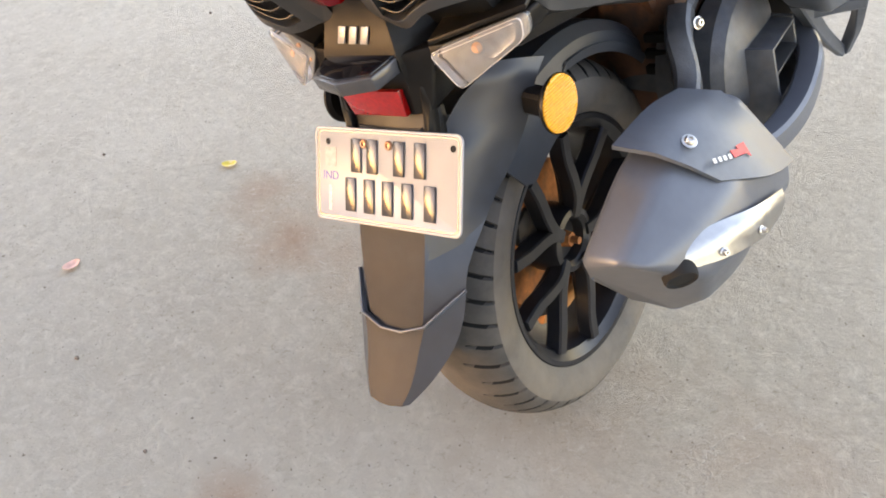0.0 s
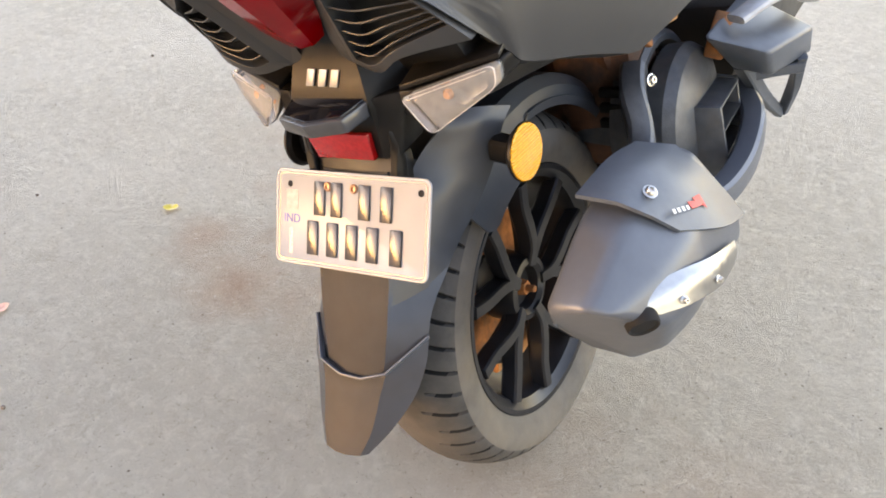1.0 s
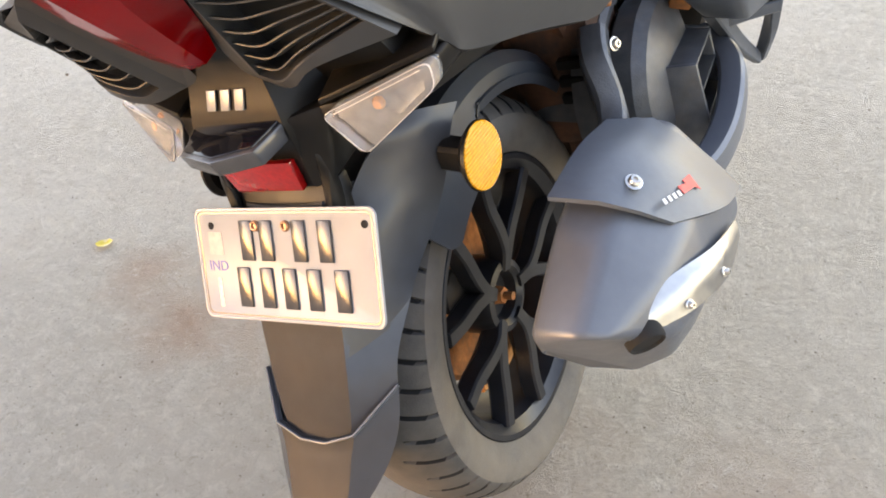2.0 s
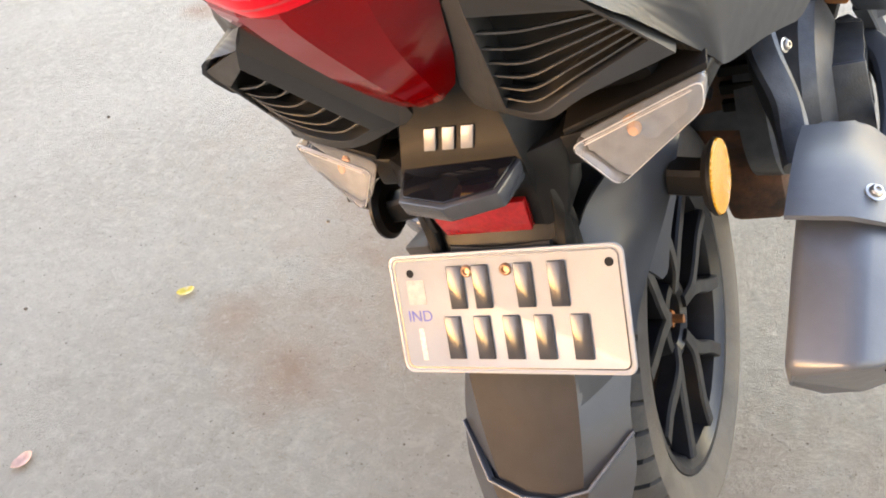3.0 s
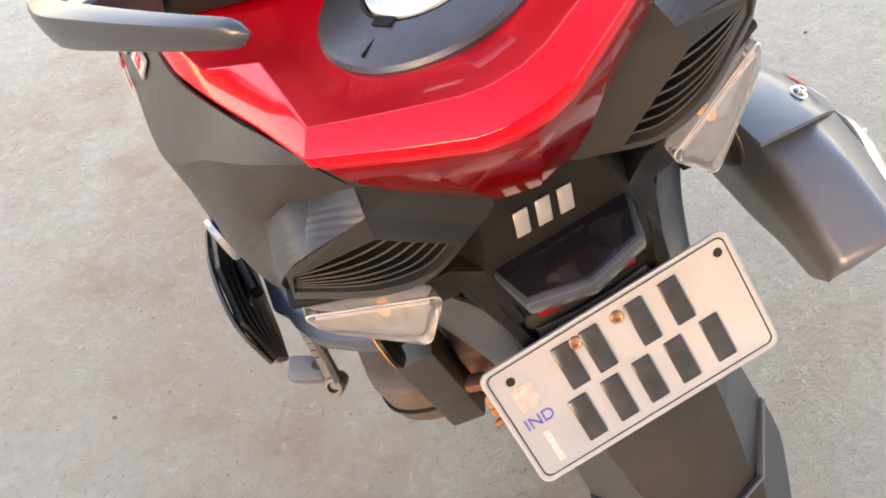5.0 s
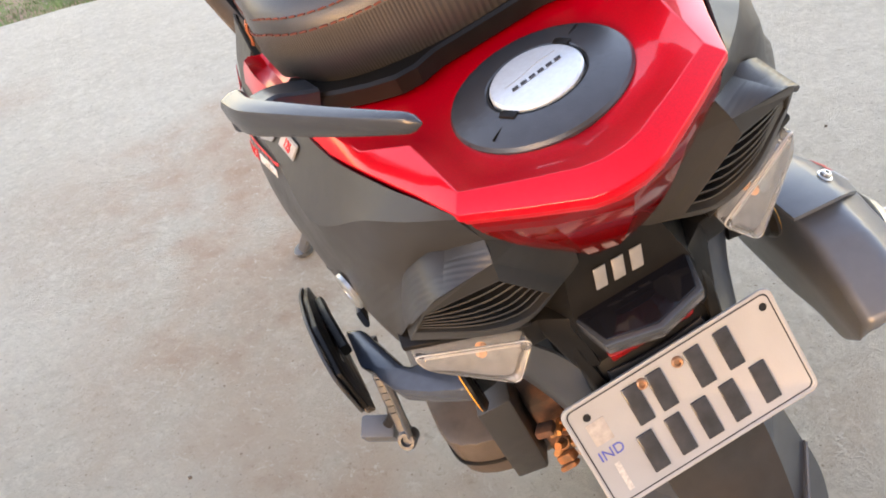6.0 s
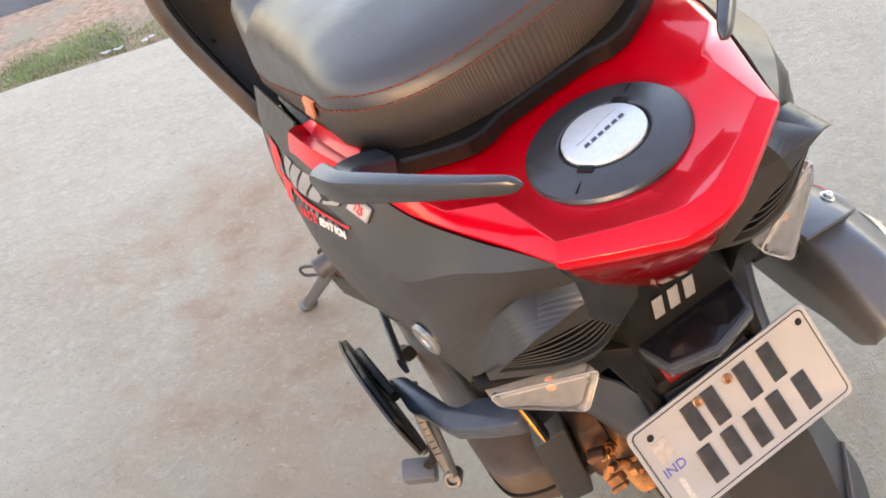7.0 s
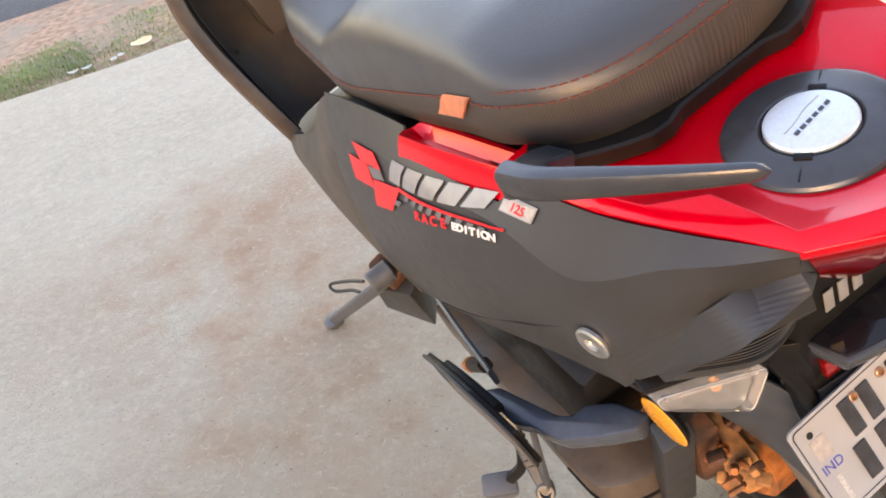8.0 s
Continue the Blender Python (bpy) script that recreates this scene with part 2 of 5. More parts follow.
        if tip and i > len(path) - 1 - tip:
            k *= math.sqrt(max(0.02, 1 - ((i - (len(path) - 1 - tip)) / tip) ** 2))
        secs.append((side * width * k, top * height * k))
    return ribbon(path, secs)


def boxy(pts, width, height, n=6, up=(0, 0, 1), taper=None):
    """A bar of nearly square section, with bevelled edges."""
    path = curve_through(pts, n)
    rows = []
    for i, p in enumerate(path):
        d = (path[min(i + 1, len(path) - 1)] - path[max(i - 1, 0)]).normalized()
        side = d.cross(Vector(up)).normalized()
        top = side.cross(d).normalized()
        k = 1.0 if taper is None else taper[0] + (taper[1] - taper[0]) * i / (len(path) - 1)
        ring = []
        for u, v in ((1, 0.75), (0.8, 1), (-0.8, 1), (-1, 0.75), (-1, -0.75), (-0.8, -1), (0.8, -1), (1, -0.75)):
            ring.append(p + side * width * u * k + top * height * v * k)
        rows.append(ring)
    return net(rows, True, True)


def lathe(profile, centre, axis="x", n=48, close=False):
    """A turned shape. profile: (along the axis, radius)."""
    rows = []
    for i in range(n):
        w = 2 * math.pi * i / n
        c, s = math.cos(w), math.sin(w)
        row = []
        for a, r in profile:
            q = {"x": (a, r * c, r * s), "y": (r * s, a, r * c), "z": (r * c, r * s, a)}[axis]
            row.append(Vector(centre) + Vector(q))
        rows.append(row)
    bm = bmesh.new()
    vs = [[bm.verts.new(p) for p in r] for r in rows]
    m = len(profile)
    for i in range(n):
        a, b = vs[i], vs[(i + 1) % n]
        for j in range(m if close else m - 1):
            k = (j + 1) % m
            bm.faces.new((a[j], a[k], b[k], b[j]))
    bmesh.ops.remove_doubles(bm, verts=bm.verts, dist=1e-6)
    return bm


def block(corners8, bevel=0.004, seg=2):
    """A six-sided solid from four bottom and four top corners, edges rounded."""
    bm = bmesh.new()
    v = [bm.verts.new(c) for c in corners8]
    for f in ((3, 2, 1, 0), (4, 5, 6, 7), (0, 1, 5, 4), (1, 2, 6, 5), (2, 3, 7, 6), (3, 0, 4, 7)):
        bm.faces.new([v[i] for i in f])
    bmesh.ops.recalc_face_normals(bm, faces=bm.faces)
    if bevel:
        bmesh.ops.bevel(bm, geom=bm.edges[:] + bm.verts[:], offset=bevel, segments=seg, profile=0.5, affect="EDGES", clamp_overlap=True)
    return bm


def box(c, s, bevel=0.003, m=None):
    x, y, z = s[0] / 2, s[1] / 2, s[2] / 2
    pts = [(-x, -y, -z), (x, -y, -z), (x, y, -z), (-x, y, -z), (-x, -y, z), (x, -y, z), (x, y, z), (-x, y, z)]
    bm = block(pts, bevel)
    bmesh.ops.transform(bm, matrix=Matrix.Translation(c) @ (m or Matrix()), verts=bm.verts)
    return bm


def slab(outline, depth, bevel=0.001):
    """A flat piece: the outline (a ring of points) pushed by the depth vector, edges rounded."""
    bm = bmesh.new()
    lo = [bm.verts.new(Vector(p)) for p in outline]
    hi = [bm.verts.new(Vector(p) + Vector(depth)) for p in outline]
    bm.faces.new(lo)
    bm.faces.new(hi)
    for i in range(len(lo)):
        j = (i + 1) % len(lo)
        bm.faces.new((lo[i], lo[j], hi[j], hi[i]))
    bmesh.ops.recalc_face_normals(bm, faces=bm.faces)
    if bevel:
        bmesh.ops.bevel(bm, geom=bm.edges[:], offset=bevel, segments=2, profile=0.5, affect="EDGES", clamp_overlap=True)
    return bm


def joined(*bms):
    out = bmesh.new()
    for b in bms:
        me = bpy.data.meshes.new("tmp")
        b.to_mesh(me)
        out.from_mesh(me)
        bpy.data.meshes.remove(me)
        b.free()
    return out


def part(name, bm, material, parent, label="", sharp=32.0):
    bmesh.ops.recalc_face_normals(bm, faces=bm.faces)
    limit = radians(sharp)
    for e in bm.edges:
        e.smooth = len(e.link_faces) != 2 or e.calc_face_angle(0) < limit
    for f in bm.faces:
        f.smooth = True
    me = bpy.data.meshes.new(name)
    bm.to_mesh(me)
    bm.free()
    me.materials.append(material)
    ob = new(name, me)
    ob.parent = parent
    if label:
        ob["label"] = label
    return ob


def lettering(text, size, material, parent, m, name="lettering", depth=0.0006, shear=0.0, bold=0.0, stretch=1.0):
    cu = bpy.data.curves.new(name, "FONT")
    cu.body, cu.size, cu.extrude, cu.shear, cu.offset = text, size, depth, shear, bold
    cu.align_x, cu.align_y = "CENTER", "CENTER"
    tmp = bpy.data.objects.new(name, cu)
    scene.collection.objects.link(tmp)
    me = bpy.data.meshes.new_from_object(tmp.evaluated_get(bpy.context.evaluated_depsgraph_get()))
    bpy.data.objects.remove(tmp)
    me.transform(m @ Matrix.Diagonal((stretch, 1, 1, 1)))
    me.materials.clear()
    me.materials.append(material)
    ob = new(name, me)
    ob.parent = parent
    return ob


def frame_of(o, u, v):
    """A matrix with origin o, x along u and y along v (made square)."""
    u = Vector(u).normalized()
    w = u.cross(Vector(v)).normalized()
    v = w.cross(u)
    m = Matrix((u, v, w)).transposed().to_4x4()
    m.translation = Vector(o)
    return m


LEAN = 15.46
scooter = tagged(new("motor_scooter"), "dark grey and red motor scooter leaning on its side stand", "scooter")
scooter.matrix_world = pose(0, 0, 0, 0, -LEAN, 0)


def both(name, bm, material, parent, label="", sharp=32.0):
    """The piece and its mirror image, as two parts."""
    other = flip(bm)
    a = part(name, bm, material, parent, label, sharp)
    b = part(name, other, material, parent, label, sharp)
    return a, b


# ---- rear wheel ----
AXLE = Vector((0.002, 0.012, 0.241))


TREAD = [(0.048, 0.160), (0.060, 0.170), (0.0680, 0.184), (0.0710, 0.200), (0.0680, 0.2135), (0.0640, 0.2195), (0.0590, 0.2245), (0.0520, 0.2295), (0.0430, 0.2345), (0.0330, 0.2385), (0.0220, 0.2415), (0.0110, 0.2432)]


def tread_radius(x):
    """The tyre's radius at the side distance x, over the tread."""
    return float(np.interp(x, [0.0] + [a for a, r in reversed(TREAD[4:])], [0.244] + [r for a, r in reversed(TREAD[4:])]))


def tyre_mesh():
    """The tyre, with slanted grooves from the shoulders inwards."""
    prof = TREAD + [(0.0, 0.244)] + [(-a, r) for a, r in reversed(TREAD)]
    slots, marks = 46, (0.0, 0.075, 0.13, 0.42, 0.68, 0.94)
    rows = []
    for i in range(slots * 6):
        slot, k = divmod(i, 6)
        row = []
        for a, r in prof:
            side = abs(a)
            shift = side * 9.0 + (0.5 * min(1.0, side / 0.02) if a < 0 else 0.0)
            w = 2 * math.pi * (slot + marks[k] + shift) / slots
            deep = k < 2 and (0.026 if slot % 2 else 0.038) < side < 0.0645 and r > 0.214
            d = r - (0.006 if deep else 0.0)
            row.append(AXLE + Vector((a, d * math.cos(w), d * math.sin(w))))
        rows.append(row)
    rows.append(rows[0])
    bm = net(rows)
    bmesh.ops.remove_doubles(bm, verts=bm.verts, dist=1e-6)
    # groove faces turn near-black, their shade painted in; the tread is darker rubber
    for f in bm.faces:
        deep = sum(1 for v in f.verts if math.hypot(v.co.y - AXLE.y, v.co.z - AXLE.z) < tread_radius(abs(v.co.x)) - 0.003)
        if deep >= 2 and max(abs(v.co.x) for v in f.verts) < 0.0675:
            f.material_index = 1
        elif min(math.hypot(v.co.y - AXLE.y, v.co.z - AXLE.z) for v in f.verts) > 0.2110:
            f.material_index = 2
    return bm


wheel = part("rear_wheel", lathe([(0.050, 0.167), (0.057, 0.1705), (0.0605, 0.168), (0.0600, 0.162), (0.055, 0.1575), (0.050, 0.151), (0.030, 0.145), (-0.030, 0.145), (-0.047, 0.149), (-0.056, 0.153),
                                  (-0.060, 0.160), (-0.058, 0.166), (-0.050, 0.163)], AXLE, "x", 96), ALLOY, scooter, "dusty black alloy wheel with forked spokes", 20)
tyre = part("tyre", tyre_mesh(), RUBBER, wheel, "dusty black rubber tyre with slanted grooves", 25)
tyre.data.materials.append(SOOT_SHADE)
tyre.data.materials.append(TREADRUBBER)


def spoke_mesh(angle, fork):
    """One forked arm of the wheel, from the hub to the barrel."""
    def at(x, r, w):
        return AXLE + Vector((x, r * math.cos(w), r * math.sin(w)))
    path = [at(0.036, 0.034, angle), at(0.040, 0.058, angle + fork * 0.14), at(0.0415, 0.084, angle + fork * 0.52), at(0.043, 0.118, angle + fork * 0.90), at(0.046, 0.153, angle + fork)]
    return boxy(path, 0.0085, 0.012, 5, up=(1, 0, 0))


def web_mesh(angle):
    """The sunken plate between the two arms of a spoke, near the hub."""
    ring = []
    for r, f in ((0.040, -0.12), (0.066, -0.16), (0.088, -0.20), (0.106, -0.24), (0.116, 0.0), (0.106, 0.24), (0.088, 0.20), (0.066, 0.16), (0.040, 0.12)):
        ring.append(AXLE + Vector((0.030, r * math.cos(angle + f), r * math.sin(angle + f))))
    return slab(ring, (-0.008, 0, 0), 0.0015)


for k in range(5):
    a = 2 * math.pi * k / 5 + 1.10
    part("spoke", joined(spoke_mesh(a, 0.34), spoke_mesh(a, -0.34)), ALLOY, wheel, "", 25)
    part("spoke_web", web_mesh(a), WEBGREY, wheel, "dusty sunken web between two spoke arms", 25)
part("hub", lathe([(0.0, 0.048), (0.030, 0.048), (0.044, 0.044), (0.046, 0.036), (0.040, 0.030), (0.026, 0.028), (0.026, 0.0)], AXLE, "x", 40), ALLOY, wheel, "black wheel hub with a recessed middle")
nut = joined(lathe([(0.026, 0.0), (0.040, 0.0), (0.040, 0.010), (0.026, 0.012)], AXLE, "x", 6), lathe([(0.03, 0.0), (0.052, 0.0), (0.052, 0.005), (0.03, 0.005)], AXLE, "x", 12))
part("axle_nut", nut, RUST, wheel, "rusty axle nut")
part("brake_drum", lathe([(-0.012, 0.0), (-0.012, 0.100), (-0.020, 0.108), (-0.062, 0.108), (-0.070, 0.098), (-0.070, 0.0)], AXLE, "x", 48), RUST, wheel, "rust-coloured brake drum")
lever = joined(bar([AXLE + Vector((-0.02, -0.12, -0.03)), AXLE + Vector((-0.018, -0.135, 0.02)), AXLE + Vector((-0.02, -0.125, 0.06))], 0.006, 0.012),
               bar([AXLE + Vector((0.0, -0.06, -0.095)), AXLE + Vector((0.0, 0.0, -0.115)), AXLE + Vector((0.0, 0.06, -0.1))], 0.006, 0.014))
part("brake_shoe_arm", lever, MUD, wheel, "mud-covered brake arm")

# ---- mudguard and plate ----
FEN = [  # height, ridge y, ridge half width, flank half width, flank y
    (0.530, -0.180, 0.044, 0.060, -0.150), (0.49, -0.200, 0.048, 0.070, -0.160), (0.455, -0.220, 0.048, 0.078, -0.160), (0.425, -0.2350, 0.0480, 0.081, -0.158),
    (0.385, -0.2540, 0.0450, 0.0780, -0.216), (0.345, -0.272, 0.040, 0.0775, -0.244), (0.310, -0.290, 0.034, 0.065, -0.268)]


def fender_rows(table, out=0.0):
    rows = []
    for z, y, w, f, fy in table:
        rows.append([Vector((-f - out, fy, z)), Vector((-w - out, y - out, z)), Vector((-w * 0.33, y - 0.004 - out, z)), Vector((w * 0.33, y - 0.004 - out, z)),
                     Vector((w + out, y - out, z)), Vector((f + out, fy, z))])
    return rows


mudguard = part("mudguard", thick(net(refine(fender_rows(FEN), 4, 1)), 0.003), FLAP_REAR, scooter, "dark grey plastic rear mudguard with brown and blue sheen painted in", 20)
FLAP = [(0.366, -0.264, 0.044, 0.0780, -0.2325), (0.338, -0.279, 0.040, 0.0770, -0.252), (0.310, -0.297, 0.036, 0.067, -0.273), (0.286, -0.316, 0.031, 0.050, -0.302), (0.268, -0.332, 0.022, 0.030, -0.328)]
flap_rows = refine(fender_rows(FLAP, 0.0018), 5, 1)
for i, row in enumerate(flap_rows[:8]):
    drop = (1 - i / 8) * 0.030
    for k, share in ((1, 0.75), (2, 1.0), (3, 1.0), (4, 0.75)):
        row[k].z -= drop * share
        row[k].y -= drop * share * 0.52
flap = part("flap", thick(net(flap_rows), 0.004), FLAP_REAR, mudguard, "grey mudguard flap with a raised pointed edge", 20)
# faces turned sideways take the sky-blue copy, rear ones keep the brown copy
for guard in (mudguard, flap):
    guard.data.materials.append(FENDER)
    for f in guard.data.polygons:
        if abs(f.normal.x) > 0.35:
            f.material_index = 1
part("flap_edge", bar([p + Vector((0, -0.0015, -0.0005)) for p in flap_rows[0]], 0.0013, 0.0024, 1, up=(0, -0.7, 0.7)), SHIELD, mudguard, "pale raised edge")


WING = [  # rear edge and outer edge of the guard's right wing, from below to above
    ((0.0470, -0.2440, 0.405), (0.0660, -0.212, 0.405), (0.0785, -0.182, 0.405)), ((0.0480, -0.2320, 0.430), (0.0700, -0.196, 0.430), (0.0850, -0.152, 0.430)), ((0.0500, -0.2170, 0.455), (0.0760, -0.178, 0.455), (0.0960, -0.122, 0.455)),
    ((0.0520, -0.1960, 0.490), (0.0840, -0.158, 0.490), (0.1100, -0.104, 0.485)), ((0.0580, -0.1720, 0.515), (0.0900, -0.140, 0.512), (0.1190, -0.096, 0.507)), ((0.0700, -0.1500, 0.538), (0.1000, -0.124, 0.534), (0.1250, -0.090, 0.525)),
    ((0.0890, -0.1320, 0.556), (0.1120, -0.108, 0.551), (0.1290, -0.080, 0.540)), ((0.1060, -0.1050, 0.566), (0.1210, -0.088, 0.560), (0.1310, -0.066, 0.550))]
wing = thick(net(refine(WING, 4, 3)), 0.003)
both("guard_wing", wing, FENDER, mudguard, "smooth mudguard flank with blue sky sheen in its colour", 30)


def arch_mesh():
    rows = []
    for i in range(37):
        deg = 42 + 82 * i / 36
        w = radians(deg)
        c, s = math.cos(w), math.sin(w)
        R, half = 0.283, 0.086
        low = 0.190 + max(0.0, deg - 121) * 0.0055 + 0.066 * min(1.0, max(0.0, (96 - deg) / 8))
        ring = []
        for x, r in ((half + 0.003, low), (half + 0.002, R - 0.036), (half, R - 0.014), (half - 0.012, R), (0.02, R + 0.004), (-0.02, R + 0.004), (-half + 0.012, R), (-half, R - 0.014), (-half, max(low, 0.222))):
            ring.append(AXLE + Vector((x, r * c, r * s)))
        rows.append(ring)
    return thick(net(rows), 0.003)


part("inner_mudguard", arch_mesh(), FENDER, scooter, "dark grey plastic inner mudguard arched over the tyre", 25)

PLATE_M = frame_of((0.0025, -0.2143, 0.486), (0.200, 0.0075, -0.0045), (-0.0005, 0.0490, 0.0870))


def plate_ring(w, h, r, z, n=6):
    pts = []
    for cx, cy, a0 in ((w - r, h - r, 0), (-w + r, h - r, 90), (-w + r, -h + r, 180), (w - r, -h + r, 270)):
        for i in range(n + 1):
            a = radians(a0 + 90 * i / n)
            pts.append(PLATE_M @ Vector((cx - 0.0007 + r * math.cos(a), cy + 0.0006 + r * math.sin(a), z)))
    return pts


number_plate = part("number_plate", net([plate_ring(0.1012, 0.0512, 0.008, -0.0012), plate_ring(0.1017, 0.0517, 0.0085, 0.0), plate_ring(0.1012, 0.0512, 0.008, 0.0016), plate_ring(0.0992, 0.0492, 0.007, 0.0018),
                                         plate_ring(0.0978, 0.0478, 0.006, 0.0006)], True, True), PLATE, scooter, "white number plate with raised black bars and a pressed rim", 40)
rim_line = net([plate_ring(0.0977, 0.0477, 0.006, 0.0009), plate_ring(0.0965, 0.0465, 0.0055, 0.0009)], True)
part("rim_line", rim_line, INK, number_plate, "thin black border line")


def plate_box(u0, u1, v0, v1, z0, z1, bevel=0.0012):
    x0, x1, y0, y1 = -0.1 + 0.2 * u0, -0.1 + 0.2 * u1, 0.05 - 0.1 * v1, 0.05 - 0.1 * v0
    return block([PLATE_M @ Vector(p) for p in ((x0, y0, z0), (x1, y0, z0), (x1, y1, z0), (x0, y1, z0), (x0, y0, z1), (x1, y0, z1), (x1, y1, z1), (x0, y1, z1))], bevel)


for u in (0.250, 0.365, 0.550, 0.690):
    part("plate_bar", plate_box(u + 0.010, u + 0.085, 0.09, 0.455, 0.0005, 0.0026), INK, number_plate)
for u in (0.205, 0.340, 0.470, 0.605, 0.755):
    part("plate_bar", plate_box(u + 0.012, u + 0.088, 0.515, 0.885, 0.0005, 0.0026), INK, number_plate)
part("sticker", plate_box(0.06, 0.145, 0.20, 0.41, 0.0004, 0.0010, 0.0), HOLO, number_plate, "worn foil sticker")
part("serial_strip", plate_box(0.085, 0.11, 0.62, 0.90, 0.0004, 0.0009, 0.0), mat("faint_grey_print", (0.36, 0.36, 0.36), 0.4, noise_scale=300, vary=0.2), number_plate, "faint grey print")
lettering("IND", 0.0135, BLUE, number_plate, PLATE_M @ Matrix.Translation((-0.0795, -0.0015, 0.0008)), "country_letters", 0.0003)
for u, v in ((0.352, 0.14), (0.525, 0.14)):
    c = Vector((-0.1 + 0.2 * u, 0.05 - 0.1 * v, 0))
    scr = lathe([(0.0006, 0.0052), (0.0020, 0.0050), (0.0031, 0.0038), (0.0028, 0.0026), (0.0010, 0.0022), (0.0008, 0.0)], c, "z", 20)
    bmesh.ops.transform(scr, matrix=PLATE_M, verts=scr.verts)
    part("rivet", scr, BRASS, number_plate, "copper-coloured rivet")
for u, v in ((0.085, 0.14), (0.945, 0.125)):
    c = Vector((-0.1 + 0.2 * u, 0.05 - 0.1 * v, 0))
    # flat near-black disc on the plate, the hole's shade put into its colour
    hole = lathe([(0.0009, 0.0), (0.0009, 0.0026), (0.0013, 0.0031), (0.0009, 0.0035)], c, "z", 18)
    bmesh.ops.transform(hole, matrix=PLATE_M, verts=hole.verts)
    part("bolt_hole", hole, SOOT_SHADE, number_plate, "dark bolt hole")
part("plate_bracket", block([(-0.07, -0.20, 0.47), (0.07, -0.20, 0.47), (0.07, -0.17, 0.47), (-0.07, -0.17, 0.47), (-0.06, -0.172, 0.545), (0.06, -0.172, 0.545), (0.06, -0.15, 0.545), (-0.06, -0.15, 0.545)], 0.004),
     TRIM, scooter, "black plate bracket")

# ---- tail centre ----
tail_block = part("lamp_housing", net(refine([
    [(-0.060, -0.135, 0.690), (-0.034, -0.172, 0.684), (0.034, -0.172, 0.684), (0.060, -0.135, 0.690)],
    [(-0.066, -0.130, 0.650), (-0.041, -0.172, 0.648), (0.041, -0.172, 0.648), (0.066, -0.130, 0.650)],
    [(-0.072, -0.130, 0.612), (-0.051, -0.184, 0.611), (0.051, -0.184, 0.611), (0.072, -0.130, 0.612)],
    [(-0.066, -0.130, 0.585), (-0.052, -0.184, 0.590), (0.052, -0.184, 0.590), (0.066, -0.130, 0.585)],
    [(-0.060, -0.130, 0.548), (-0.046, -0.178, 0.545), (0.046, -0.178, 0.545), (0.060, -0.130, 0.548)]], 2, 1)), TRIM, scooter, "black textured lamp housing under the tail", 20)
LIP = mat("satin_grey_lip", (0.034, 0.038, 0.045), 0.24, noise_scale=60, vary=0.1, spec=0.8)
visor_top = [(-0.048, -0.183, 0.6135), (0.048, -0.183, 0.6135), (0.0385, -0.213, 0.6085), (0.0, -0.222, 0.6065), (-0.0385, -0.213, 0.6085)]
part("lamp_lens", slab(visor_top, (0, 0.001, -0.004), 0.0012), GLOSS, tail_block, "gloss black number-lamp cover")
lip = [(-0.052, -0.178, 0.6115), (0.052, -0.178, 0.6115), (0.042, -0.2165, 0.6065), (0.0, -0.2265, 0.604), (-0.042, -0.2165, 0.6065)]
part("lamp_lip", slab(lip, (0, 0.004, -0.016), 0.0022), LIP, tail_block, "grey lip round the lamp cover")
part("rear_reflector", slab([(-0.042, -0.190, 0.577), (0.042, -0.190, 0.577), (0.038, -0.186, 0.546), (-0.038, -0.186, 0.546)], (0, 0.008, 0), 0.0015), REDREFLEX, tail_block, "red reflector")
BADGE_M = frame_of((-0.002, -0.1775, 0.632), (1, 0, -0.05), (0, 0.33, 1))
badge = part("maker_badge", joined(*[slab([BADGE_M @ Vector(p) for p in ((x - 0.0068, -0.0085, 0.0004), (x + 0.0030, -0.0085, 0.0004), (x + 0.0072, 0.0085, 0.0004), (x - 0.0030, 0.0085, 0.0004))],
                                          BADGE_M.to_3x3() @ Vector((0, 0, 0.0016)), 0.0006) for x in (-0.0155, 0.0, 0.0155)]), SILVER, tail_block, "silver badge of three slanted blocks")
both("housing_side", block([(0.047, -0.184, 0.546), (0.066, -0.176, 0.548), (0.066, -0.132, 0.552), (0.047, -0.132, 0.546), (0.050, -0.182, 0.612), (0.080, -0.158, 0.610), (0.080, -0.130, 0.610), (0.050, -0.130, 0.612)], 0.003), TRIM, tail_block)
both("stay", bar([(0.05, -0.165, 0.60), (0.058, -0.172, 0.55), (0.055, -0.186, 0.50)], 0.006, 0.008), TRIM, tail_block)

# ---- indicators ----
IND = {"it": (0.085, -0.173, 0.609), "ot": (0.175, -0.141, 0.628), "ol": (0.172, -0.140, 0.606), "b": (0.111, -0.173, 0.572)}


def rounded(q, r, n=4):
    """The ring of points with its corners rounded by r."""
    out = []
    for k, p in enumerate(q):
        a, b = q[k - 1], q[(k + 1) % len(q)]
        u, v = p + (a - p).normalized() * r, p + (b - p).normalized() * r
        for i in range(n + 1):
            t = i / n
            out.append(u * (1 - t) ** 2 + p * 2 * t * (1 - t) + v * t**2)
    return out


def indicator(sign):
    s = Vector((sign, 1, 1))
    corners = [Vector(IND[k]) * s for k in ("it", "ot", "ol", "b")]
    q = rounded(corners, 0.0075)
    back = Vector((0.010 * sign, 0.034, 0.008))
    root = part("indicator", slab([p + Vector((0, 0.012, 0.001)) for p in q], back, 0.003), TRIM, scooter, "turn signal with a clear lens and an orange bulb")
    c = sum(corners, Vector()) / 4
